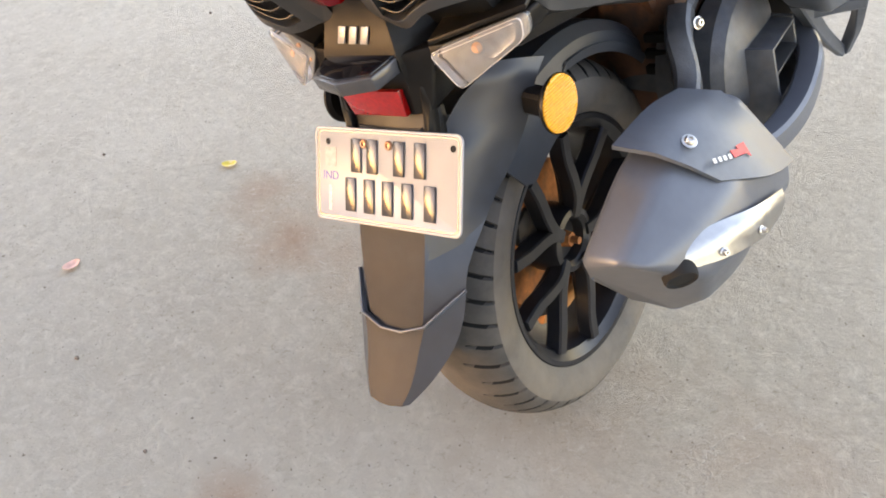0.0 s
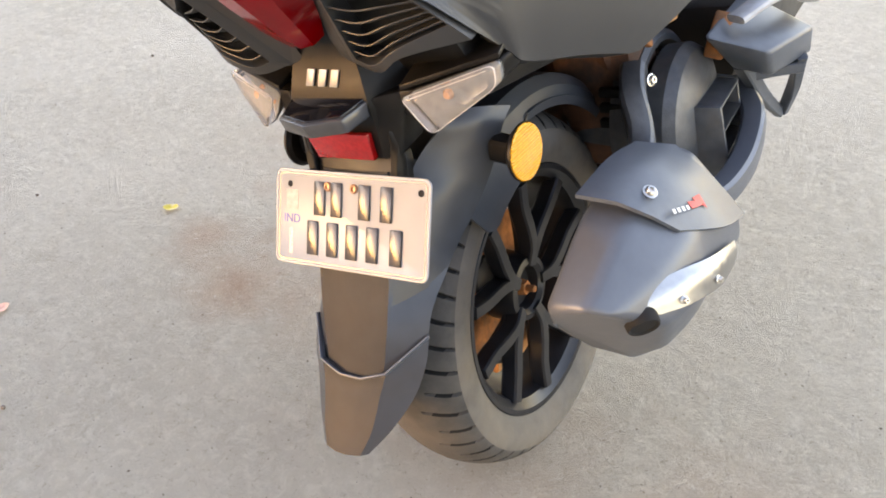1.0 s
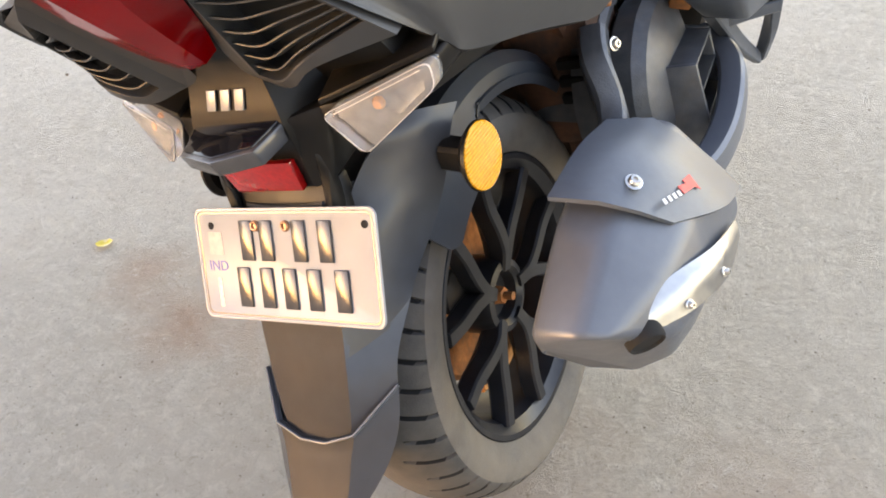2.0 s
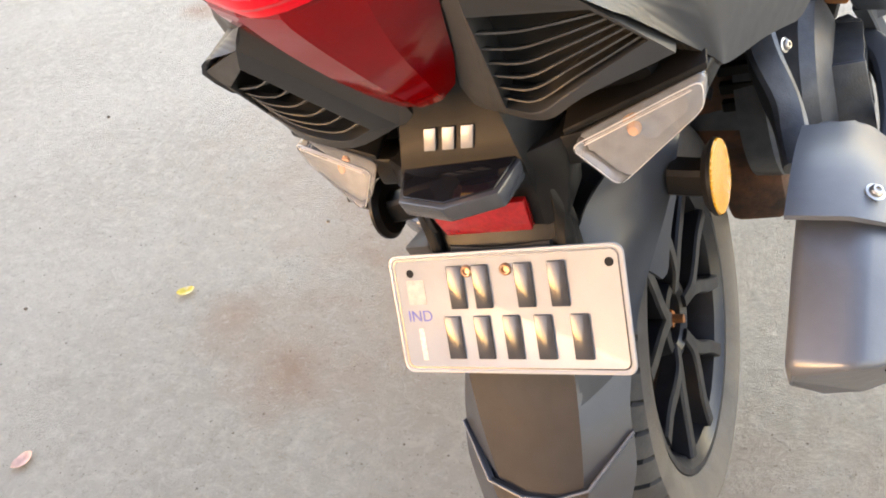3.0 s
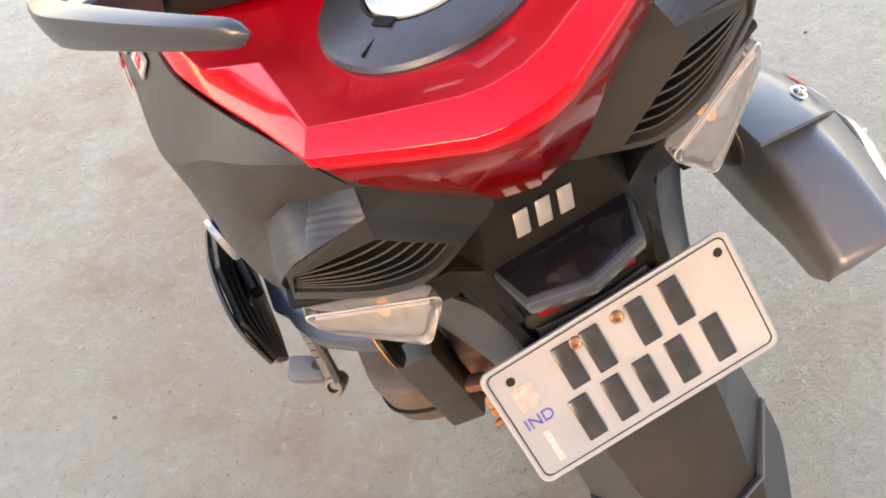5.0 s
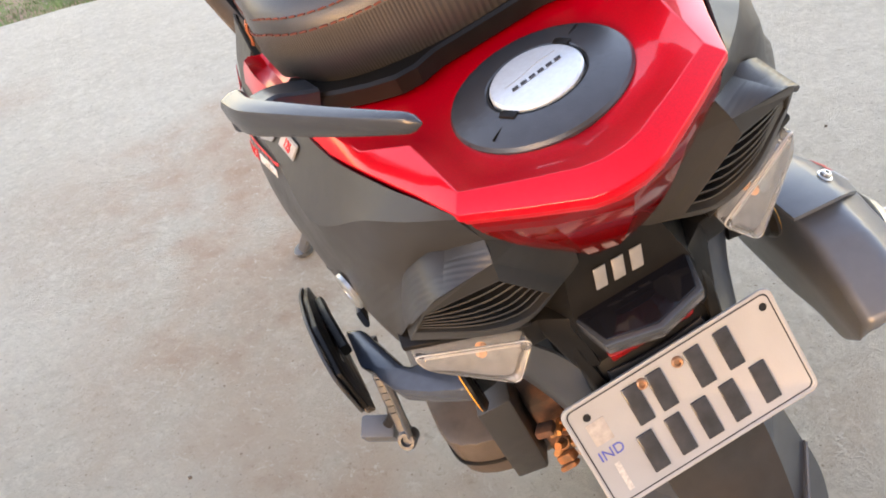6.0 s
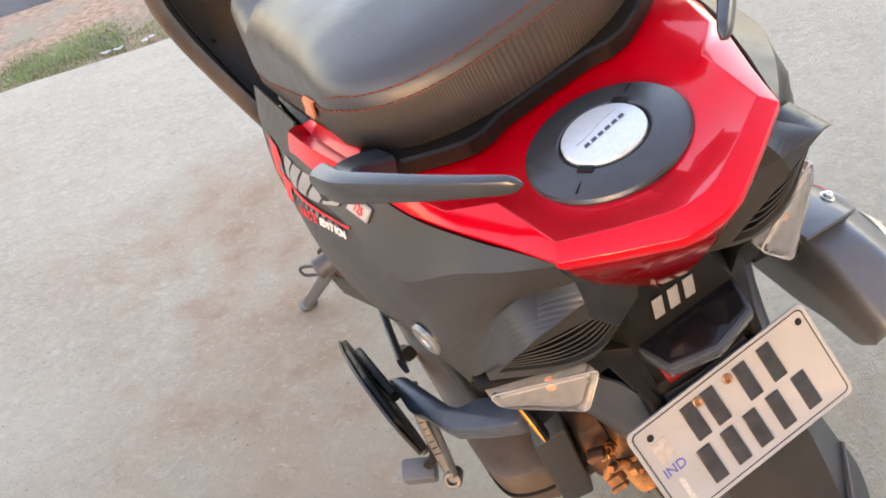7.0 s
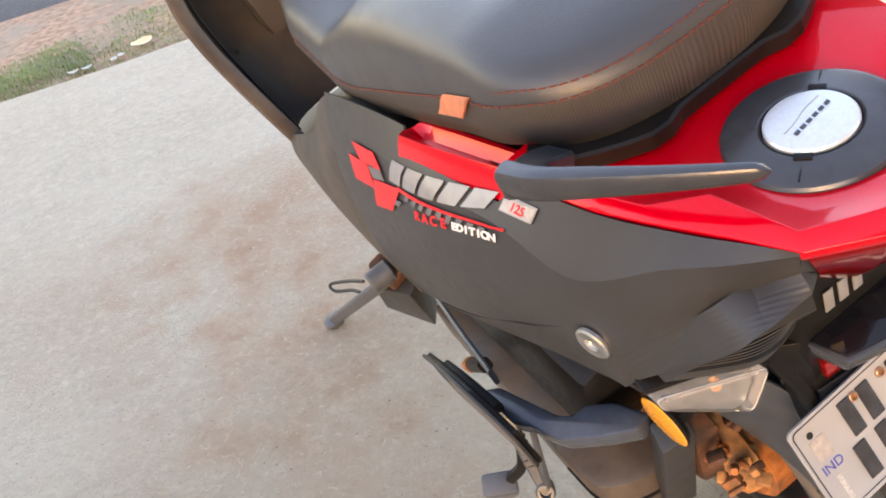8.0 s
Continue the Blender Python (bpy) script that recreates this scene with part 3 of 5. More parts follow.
    out = Vector((-0.001 * sign, -0.007, 0.0005))
    rows = [[p + Vector((0, 0.012, 0.0005)) for p in q], [c + (p - c) * 1.0 + out * 0.25 for p in q], [c + (p - c) * 0.985 + out * 0.7 for p in q], [c + (p - c) * 0.94 + out for p in q], [c + (p - c) * 0.5 + out * 1.3 for p in q]]
    lens = net(rows, True)
    lens.verts.ensure_lookup_table()
    lens.faces.new(lens.verts[-len(q):])
    pane = part("lens", lens, CLEAR, root, "clear plastic lens", 50)
    pane.visible_shadow = False
    # pale opaque bars paint the bright glint on the clear lens edges
    rim = [c + (p - c) * 0.99 + out * 0.45 for p in q]
    part("lens_rim", bar(rim + rim[:1], 0.0006, 0.0009, 1, up=(0, -1, 0.1)), RIMGLASS, root)
    inner = [c + (p - c) * 0.80 + out * 0.5 for p in corners]
    part("lens_ridge", bar([inner[0], (inner[0] + inner[1]) / 2, inner[1]], 0.0005, 0.0007, 2, up=(0, -1, 0.1)), RIMGLASS, root)
    part("reflector", slab([c + (p - c) * 0.95 + Vector((0, 0.0095, 0.0)) for p in q], (0, 0.0022, 0), 0.0005), SILVERED, root, "silvered reflector")
    bulb = lathe([(-0.005, 0.0), (-0.0045, 0.0034), (-0.002, 0.0048), (0.004, 0.005), (0.008, 0.005)], c + Vector((-0.012 * sign, 0.0065, 0.0)), "y", 18)
    part("bulb", bulb, BULB, root, "orange bulb")
    part("stalk", block([Vector(p) * s for p in ((0.055, -0.165, 0.585), (0.095, -0.160, 0.583), (0.095, -0.130, 0.583), (0.055, -0.130, 0.585), (0.055, -0.165, 0.610), (0.095, -0.160, 0.612), (0.095, -0.130, 0.612), (0.055, -0.130, 0.610))], 0.004), TRIM, root)
    top = [Vector(p) * s for p in ((0.080, -0.168, 0.613), (0.178, -0.138, 0.631), (0.172, -0.095, 0.640), (0.078, -0.110, 0.628))]
    part("hood", slab(top, (0, 0, 0.006), 0.002), TRIM, root, "black hood over the lens")
    return root


indicator(1)
indicator(-1)

# ---- tail light and vents ----
lens_half = [  # from under the cover down to the point, each from the outer edge to the middle
    [(0.084, -0.237, 0.797), (0.046, -0.2615, 0.794), (0.0, -0.2800, 0.7915)],
    [(0.079, -0.240, 0.783), (0.043, -0.2605, 0.778), (0.0, -0.2760, 0.7755)],
    [(0.062, -0.224, 0.745), (0.033, -0.2410, 0.737), (0.0, -0.2480, 0.7340)],
    [(0.043, -0.200, 0.704), (0.024, -0.2110, 0.694), (0.0, -0.2150, 0.6910)],
    [(0.027, -0.186, 0.678), (0.016, -0.1920, 0.671), (0.0, -0.1940, 0.6690)]]
lens_rows = refine([[(-x, y, z) for x, y, z in r[:2]] + [(x, y, z) for x, y, z in reversed(r)] for r in lens_half], 3, 1)
part("tail_light", thick(net(lens_rows), 0.004), REDLENS, scooter, "glossy red wedge-shaped tail light", 10)
VENT_UP = [(0.0565, -0.187, 0.654), (0.085, -0.2420, 0.745), (0.139, -0.2065, 0.719), (0.1560, -0.1710, 0.676)]
VENT_LOW = [(0.1560, -0.1710, 0.676), (0.112, -0.194, 0.665), (0.080, -0.191, 0.650), (0.0565, -0.187, 0.654)]
CREST_UP = [(0.0400, -0.174, 0.646), (0.083, -0.2385, 0.757), (0.134, -0.2250, 0.7420), (0.1650, -0.155, 0.656)]
CREST_LOW = [(0.1650, -0.155, 0.656), (0.114, -0.191, 0.656), (0.080, -0.186, 0.640), (0.0400, -0.174, 0.646)]


def vent_ring(up, low):
    """The upper edges straight, the lower one bowed."""
    return [Vector(p) for p in up] + curve_through([Vector(p) for p in low], 4)[1:-1]


def vent_mesh():
    inn, out = vent_ring(VENT_UP, VENT_LOW), vent_ring(CREST_UP, CREST_LOW)
    lip = [a + (b - a) * 0.86 + Vector((0, -0.0006, 0)) for a, b in zip(out, inn)]
    deep = [p + Vector((-0.002, 0.030, 0.006)) for p in inn]
    skirt = [p + Vector((-0.004, 0.045, 0.004)) for p in out]
    bm = net([skirt, out, lip, inn, deep], True)
    for ring in (((0.0800, -0.2285, 0.768), (0.083, -0.2385, 0.757), (0.0400, -0.174, 0.646), (0.0260, -0.180, 0.672), (0.0610, -0.2230, 0.748)),
                 ((0.0800, -0.2285, 0.768), (0.0610, -0.2230, 0.748), (0.0740, -0.2360, 0.795), (0.0870, -0.2400, 0.803)),
                 ((0.0400, -0.174, 0.646), (0.0260, -0.170, 0.648), (0.0260, -0.180, 0.672))):
        bm.faces.new([bm.verts.new(p) for p in ring])
    bmesh.ops.recalc_face_normals(bm, faces=bm.faces)
    return bm


def slats_of():
    """Thin plates that fan from the inner edge to the outer tip."""
    r, t, o, low = [Vector(p) for p in VENT_UP]
    below = curve_through([Vector(p) for p in reversed(VENT_LOW)], 4)
    found = []
    for k in range(1, 7):
        u = (k / 6.7) ** 0.9
        line = [t.lerp(o, v / (len(below) - 1)).lerp(p, u) for v, p in enumerate(below)]
        rows = [[p + Vector((0, 0.0025, 0)), p + Vector((0, 0.0028, 0.0013)), p + Vector((-0.0012, 0.0115, -0.0017)), p + Vector((-0.0012, 0.0115, -0.0030))] for p in line]
        found.append(net(rows, True, True))
        bmesh.ops.recalc_face_normals(found[-1], faces=found[-1].faces)
    return found


for sign in (1, -1):
    bm = vent_mesh()
    vent = part("vent_housing", bm if sign > 0 else flip(bm), PANEL, scooter, "dark grey louvred tail vent", 22)
    # near-black sheet that paints the shaded depth behind the slats
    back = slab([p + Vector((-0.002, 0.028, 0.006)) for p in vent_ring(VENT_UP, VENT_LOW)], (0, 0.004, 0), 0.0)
    part("vent_back", back if sign > 0 else flip(back), SOOT_SHADE, vent)
    for s in slats_of():
        part("slat", s if sign > 0 else flip(s), PANEL, vent)

# ---- side panels ----
SIDE = [  # from the front to the rear, each from the top edge to the lower edge
    [(0.192, 0.430, 0.735), (0.212, 0.430, 0.695), (0.236, 0.430, 0.610), (0.246, 0.430, 0.530), (0.248, 0.430, 0.450), (0.236, 0.430, 0.370)],
    [(0.186, 0.340, 0.755), (0.208, 0.340, 0.722), (0.234, 0.340, 0.640), (0.244, 0.340, 0.560), (0.242, 0.340, 0.480), (0.230, 0.340, 0.410)],
    [(0.177, 0.220, 0.775), (0.205, 0.220, 0.742), (0.230, 0.220, 0.675), (0.239, 0.220, 0.600), (0.235, 0.220, 0.530), (0.222, 0.220, 0.475)],
    [(0.169, 0.110, 0.786), (0.203, 0.110, 0.757), (0.224, 0.110, 0.700), (0.230, 0.110, 0.640), (0.224, 0.110, 0.580), (0.210, 0.110, 0.528)],
    [(0.158, 0.000, 0.793), (0.188, 0.000, 0.767), (0.206, 0.000, 0.715), (0.211, 0.000, 0.665), (0.205, 0.000, 0.615), (0.194, 0.000, 0.575)],
    [(0.142, -0.100, 0.799), (0.179, -0.100, 0.759), (0.183, -0.100, 0.715), (0.188, -0.100, 0.680), (0.186, -0.098, 0.645), (0.180, -0.095, 0.610)],
    [(0.118, -0.170, 0.802), (0.140, -0.171, 0.786), (0.1475, -0.174, 0.757), (0.1505, -0.168, 0.7270), (0.164, -0.150, 0.684), (0.173, -0.128, 0.640)],
    [(0.103, -0.206, 0.804), (0.1165, -0.206, 0.794), (0.1135, -0.205, 0.773), (0.1110, -0.2030, 0.7570), (0.122, -0.2140, 0.7500), (0.134, -0.2250, 0.7420)],
    [(0.088, -0.241, 0.805), (0.0885, -0.2405, 0.802), (0.0830, -0.233, 0.780), (0.0800, -0.2285, 0.7680), (0.0815, -0.235, 0.7625), (0.083, -0.2385, 0.757)]]
side_rows = [[Vector(p) for p in r] for r in SIDE]
fine = refine(side_rows, 6, 1)
straight = [[a.lerp(b, k / 4) for a, b in zip(r[1:-1], r[2:]) for k in range(4)] + [r[-1]] for r in fine]
fine = [curve_through(r[1:], 4) for r in fine]
# the tail flares out below a slanting fold and grows angular towards its end
FOLD_Y, FOLD_Z = [0.10, 0.12, 0.169, 0.204, 0.2285], [0.700, 0.710, 0.7270, 0.757, 0.768]
for i, (row, plain) in enumerate(zip(fine, straight)):
    share = float(np.interp(i, [29, 32, 36], [0.0, 0.6, 0.0]))
    for k, p in enumerate(row):
        fold = float(np.interp(-p.y, FOLD_Y, FOLD_Z))
        push = share * 0.0055 * min(1.0, max(0.0, (fold - p.z) / 0.008))
        row[k] = p.lerp(plain[k], float(np.interp(i, [30, 36], [0.0, 1.0]))) + Vector((push * 0.85, -push * 0.45, 0))
tops = [[r[0], r[1]] for r in refine(side_rows, 6, 1)]
def trimmed(row):
    """A row of the right panel, cut where that side stands open over the engine."""
    y = row[0].y
    low = float(np.interp(y, [0.0, 0.09, 0.14, 0.18, 0.43], [0.500, 0.540, 0.550, 0.557, 0.575]))
    if y < 0.03 or row[-1].z >= low:
        return [p.copy() for p in row]
    zs = [p.z for p in row]
    end = next(k for k in range(len(zs)) if zs[k] < low)
    last = end - 1 + (zs[end - 1] - low) / (zs[end - 1] - zs[end])
    out = []
    for k in range(len(row)):
        at = last * k / (len(row) - 1)
        i = min(int(at), len(row) - 2)
        out.append(row[i].lerp(row[i + 1], at - i))
    return out


def panel_mesh(rows):
    under = []
    for i, r in enumerate(rows):
        k = float(np.interp(i, [33, 38], [0.0, 1.0]))
        under.append([r[-1] + Vector((-0.035, 0.0, -0.004)).lerp(Vector((-0.002, 0.015, 0.0)), k), r[-1] + Vector((-0.09, 0, 0.02)).lerp(Vector((-0.004, 0.035, 0.004)), k)])
    bm = net([r + e for r, e in zip(rows, under)])
    inner = [a.lerp(b, 0.55) if -0.006 < b.y < 0.175 else a for a, b in tops]
    net([[a.lerp(b, k / 2) for k in range(3)] for a, (_, b) in zip(inner, tops)], bm=bm)
    return thick(bm, 0.0025)


panel_r = part("side_panel", panel_mesh([trimmed(r) for r in fine]), PANEL, scooter, "matte dark grey side panel", 30)
panel_l = part("side_panel", flip(panel_mesh(fine)), PANEL, scooter, "matte dark grey side panel with red and silver prints", 30)
for panel in (panel_r, panel_l):
    panel.data.materials.append(RIBBED)
    for f in panel.data.polygons:
        y, z = f.center.y, f.center.z
        fold = float(np.interp(-y, FOLD_Y, FOLD_Z))
        if y < -0.125 and z < fold - 0.004:
            f.material_index = 1


def seam_path():
    pts = []
    for y, z in ((0.300, 0.440), (0.160, 0.530), (0.022, 0.629), (-0.045, 0.672), (-0.095, 0.703)):
        for r0, r1 in zip(fine, fine[1:]):
            if r1[0].y <= y <= r0[0].y:
                row = [a.lerp(b, (y - r0[0].y) / (r1[0].y - r0[0].y)) for a, b in zip(r0, r1)]
                for a, b in zip(row, row[1:]):
                    if b.z <= z <= a.z:
                        pts.append(a.lerp(b, (a.z - z) / (a.z - b.z)))
    return pts


# near-black bar that draws the shade line under the upper panel's overhang
gap_r = bar([p + Vector((0.0001, 0, 0)) for p in seam_path()], 0.0009, 0.0012, 6, up=(1, 0, 0), taper=(1.2, 0.3))
gap_l = flip(gap_r)
gap_r.free()
part("panel_gap", gap_l, SOOT_SHADE, panel_l)

# ---- red tail cover ----
STATIONS = [  # outer edge, crease and foot of the dish, from the front to the tail's middle
    ((0.158, 0.010, 0.791), (0.149, 0.010, 0.800), (0.050, 0.010, 0.800)), ((0.152, -0.040, 0.795), (0.143, -0.040, 0.804), (0.050, -0.060, 0.800)),
    ((0.140, -0.100, 0.799), (0.130, -0.100, 0.808), (0.050, -0.125, 0.801)), ((0.1285, -0.134, 0.801), (0.119, -0.136, 0.8095), (0.055, -0.145, 0.801)),
    ((0.119, -0.160, 0.803), (0.089, -0.167, 0.8135), (0.058, -0.167, 0.801)), ((0.103, -0.200, 0.8045), (0.0845, -0.200, 0.8135), (0.052, -0.195, 0.801)),
    ((0.0875, -0.243, 0.806), (0.0800, -0.233, 0.8125), (0.042, -0.213, 0.801)), ((0.053, -0.265, 0.8035), (0.048, -0.2525, 0.8120), (0.026, -0.224, 0.801)),
    ((0.022, -0.2832, 0.8012), (0.019, -0.2685, 0.8112), (0.013, -0.2295, 0.801)), ((0.008, -0.2868, 0.8006), (0.007, -0.2718, 0.8108), (0.005, -0.2305, 0.801))]


def cover_mesh():
    """The tail cover: a steep rim, a sloping facet outside a crease, and a shallow dish inside it."""
    half = []
    for e, c, f in STATIONS:
        e, c, f = Vector(e), Vector(c), Vector(f)
        out = Vector((e.x, e.y + 0.10, 0)).normalized() if e.y < -0.2 else Vector((1, 0, 0))
        dish = c.lerp(f, 0.45)
        dish.z = 0.8045
        half.append([e - out * 0.006 + Vector((0, 0, -0.0135)), e - out * 0.0045 + Vector((0, 0, -0.0105)), e - out * 0.004 + Vector((0, 0, -0.0085)), e - out * 0.0005 + Vector((0, 0, -0.0060)), e, c, dish, f, Vector((0, min(f.y, -0.02) if f.y < 0 else f.y, 0.800))])
    rows = half + [[Vector((-p.x, p.y, p.z)) for p in r] for r in reversed(half)]
    bm = bmesh.new()
    vs = [[bm.verts.new(p) for p in r] for r in rows]
    for a, b in zip(vs, vs[1:]):
        for k in range(len(a) - 1):
            bm.faces.new((a[k], a[k + 1], b[k + 1], b[k]))
    along = [bm.edges.get((a[k], b[k])) for a, b in zip(vs, vs[1:]) for k in (1, 2, 3, 4, 5)]
    corners = [bm.edges.get((vs[i][k], vs[i][k + 1])) for i in (6, len(vs) - 7) for k in range(5)]
    bmesh.ops.recalc_face_normals(bm, faces=bm.faces)
    bmesh.ops.bevel(bm, geom=[e for e in along + corners if e], offset=0.0016, segments=3, profile=0.5, affect="EDGES", clamp_overlap=True)
    bmesh.ops.remove_doubles(bm, verts=bm.verts, dist=1e-5)
    return bm


part("tail_cover", cover_mesh(), REDPAINT, scooter, "glossy metallic red tail cover", 40)
CAP = Vector((0.0, -0.169, 0.800))
CAP_TILT = Matrix.Translation(CAP)


def turned(profile, n=56, m=CAP_TILT):
    bm = lathe(profile, (0, 0, 0), "z", n)
    bmesh.ops.transform(bm, matrix=m, verts=bm.verts)
    return bm


ring = part("filler_ring", turned([(-0.006, 0.0612), (0.0025, 0.0608), (0.0048, 0.0592), (0.0060, 0.056), (0.0085, 0.0375), (0.0088, 0.0345), (0.0080, 0.0335), (0.003, 0.0330), (0.003, 0.0)]), RING, scooter, "satin black fuel filler ring in the tail cover", 30)
cap = part("fuel_cap", turned([(0.003, 0.0312), (0.0092, 0.0310), (0.0106, 0.0298), (0.0112, 0.026), (0.0116, 0.0)]), CAPFOIL, ring, "pale silver round fuel cap", 30)
part("cap_seal", turned([(0.003, 0.0334), (0.0080, 0.0332), (0.0084, 0.0325), (0.005, 0.0316)]), SOOT_SHADE, ring)
for w in (35, 215):
    at = CAP_TILT @ Matrix.Rotation(radians(w), 4, "Z")
    latch = joined(box((0.0345, 0, 0.0085), (0.006, 0.012, 0.003), 0.0008), box((0.046, 0.0, 0.0068), (0.018, 0.0008, 0.0016), 0.0))
    bmesh.ops.transform(latch, matrix=at, verts=latch.verts)
    part("cap_latch", latch, TRIM, ring, "small black cap latch")
mark = joined(*[slab([CAP_TILT @ Matrix.Rotation(radians(8), 4, "Z") @ Vector((x0, y, 0.0117)) for x0, y in ((x, -0.0028), (x + 0.0046, -0.0028), (x + 0.0054, 0.0004), (x + 0.0008, 0.0004))], (0, 0, 0.0003), 0.0) for x in (-0.018, -0.0115, -0.005, 0.0015, 0.008, 0.0145)])
part("cap_mark", mark, INK, cap, "small dark maker's mark")
part("cap_line", bar([CAP_TILT @ Vector(p) for p in ((-0.020, 0.003, 0.0116), (-0.008, 0.005, 0.0117), (0.006, 0.0095, 0.0117), (0.020, 0.011, 0.0116))], 0.0004, 0.0002, 4), GREYLINE, cap)

# ---- seat ----
def seat_half(y):
    """Half width, lower edge, seam and top of the seat at y."""
    w = np.interp(y, [-0.085, 0.06, 0.20, 0.38, 0.60, 0.75], [0.149, 0.149, 0.160, 0.177, 0.165, 0.13])
    if y < 0.065:
        w *= math.sqrt(max(0.0, 1 - ((0.065 - y) / 0.150) ** 2))
    lo = np.interp(y, [-0.085, -0.03, 0.08, 0.17, 0.26, 0.38, 0.60, 0.75], [0.812, 0.824, 0.797, 0.772, 0.751, 0.736, 0.72, 0.715])
    seam = np.interp(y, [-0.085, -0.03, 0.05, 0.21, 0.33, 0.60, 0.75], [0.864, 0.865, 0.849, 0.800, 0.766, 0.745, 0.74])
    top = np.interp(y, [-0.085, -0.05, 0.05, 0.20, 0.30, 0.36, 0.42, 0.75], [0.882, 0.890, 0.897, 0.887, 0.869, 0.836, 0.805, 0.790])
    return float(w), float(lo), float(seam), float(top)


def seat_outline():
    """The seam line of the seat from its left front round the tail to its right front."""
    half = []
    for k in range(30):
        y = 0.72 - (0.72 - 0.03) * k / 29
        half.append((float(np.interp(y, [0.03, 0.06, 0.20, 0.38, 0.60, 0.75], [0.1475, 0.149, 0.160, 0.177, 0.165, 0.13])), y))
    for k in range(1, 17):
        w = radians(90 * k / 16)
        half.append((0.1475 * math.cos(w) ** 0.72 if k < 16 else 0.0, 0.03 - 0.115 * math.sin(w) ** 0.9))
    return [(-x, y) for x, y in half] + [(x, y) for x, y in reversed(half[:-1])]


def curve_rows(rows, n):
    """More rows between the given ones."""
    return [list(r) for r in zip(*[curve_through(c, n) for c in zip(*rows)])]


def seat_meshes():
    crown, skirt, seam_line = [], [], []
    for x, y in seat_outline():
        _, lo, seam, _ = seat_half(y)
        spine = Vector((0, max(y, 0.05), 0))
        p = Vector((x, y, 0))
        row = []
        for u, v in ((1.0, 0.0), (0.993, 0.25), (0.965, 0.58), (0.91, 0.80), (0.80, 0.93), (0.55, 0.985), (0.25, 1.0), (0.0, 1.0)):
            q = spine + (p - spine) * u
            top = seat_half(q.y)[3]
            row.append(Vector((q.x, q.y, seam + (top - seam) * v)))
        crown.append(row)
        out = (p - spine).normalized()
        skirt.append([Vector((x, y, seam)), p + out * 0.002 + Vector((0, 0, seam * 0.6 + lo * 0.4)), p - out * 0.001 + Vector((0, 0, lo + 0.004)), p - out * 0.012 + Vector((0, 0, lo - 0.004))])
        seam_line.append((x, y, seam, out))
    bm = net(crown)
    bmesh.ops.remove_doubles(bm, verts=bm.verts, dist=1e-5)
    fine_rows = curve_rows(skirt, 22)
    for i, row in enumerate(fine_rows):
        k = 0.0006 if i % 4 < 2 else -0.0003
        x, y = row[0].x, row[0].y
        d = (Vector((x, y, 0)) - Vector((0, max(y, 0.05), 0))).normalized()
        for p in row[1:]:
            p += d * k
    return bm, net(fine_rows), seam_line


seat_top, seat_skirt, seam_line = seat_meshes()
seat = part("seat", seat_top, VINYL, scooter, "black vinyl seat with orange stitching", 50)
part("seat_skirt", seat_skirt, VINYL_RIB, seat, "ribbed black vinyl seat side", 50)


def stitches(inset, lift, step):
    """Short threads along the seam on both sides of the seat."""
    line = [Vector((x, y, z + lift)) - d * inset for x, y, z, d in seam_line]
    out, run = [], 0.0
    dense = curve_through(line, 4)
    start = None
    for a, b in zip(dense, dense[1:]):
        run += (b - a).length
        if start is None:
            start = a
        if run > step:
            out.append(bar([start, (start + b) / 2 + Vector((0, 0, 0.0004)), b - (b - start) * 0.3], 0.0007, 0.0007, 1))
            start, run = None, 0.0
    return joined(*out)


part("stitching", stitches(-0.0008, 0.002, 0.006), THREAD, seat, "red-brown stitching")
part("stitching", stitches(0.0036, 0.0125, 0.006), THREAD, seat, "red-brown stitching")
tag_rows = []
for y, z in ((0.080, 0.8435), (0.054, 0.8510), (0.030, 0.8580)):
    w = float(np.interp(y, [0.03, 0.06, 0.20], [0.1475, 0.149, 0.160]))
    tag_rows.append([(-w - d, y + 0.016 * k, z - 0.023 * k) for k, d in ((-0.15, 0.001), (0.1, 0.0045), (0.6, 0.0060), (0.9, 0.0085), (1.0, 0.0070))])
part("tag", thick(net(tag_rows), 0.002), TAG, seat, "orange-brown leather tag")
part("seat_base", net(refine([[(-0.15, y, z) if i == 0 else (x, y, z) for i, x in enumerate((-0.15, 0, 0.15))] for y, z in ((0.02, 0.784), (0.2, 0.762), (0.4, 0.72), (0.7, 0.70))], 2, 1)), TRIM, seat)

# ---- grab rail ----
rail_half = [(-0.146, -0.032, 0.820), (-0.120, -0.053, 0.815), (-0.070, -0.084, 0.813), (-0.043, -0.078, 0.812), (-0.015, -0.076, 0.811)]
rail_pts = rail_half + [(-x, y, z) for x, y, z in reversed(rail_half)]
rail_base = part("grab_rail", boxy(rail_pts, 0.0125, 0.0085, 3), TRIM, scooter, "black grab rail behind the seat", 22)
arm = [Vector(p) for p in ((-0.177, -0.066, 0.846), (-0.168, -0.097, 0.851), (-0.147, -0.131, 0.854), (-0.124, -0.163, 0.855), (-0.100, -0.193, 0.855), (-0.077, -0.217, 0.853))]
arm_bm = bar(arm, 0.0082, 0.0112, 8, taper=(1.25, 0.52), tip=3)
both("rail_arm", arm_bm, RING, rail_base, "satin black rail arm", 40)
both("rail_link", boxy([(-0.176, -0.080, 0.843), (-0.156, -0.062, 0.836), (-0.130, -0.054, 0.822)], 0.0150, 0.008, 5), RING, rail_base, "", 24)

part("seat_crumb", box((-0.012, -0.029, 0.879), (0.007, 0.005, 0.003), 0.001), SOOT_SHADE, scooter, "small dark crumb on the seat")

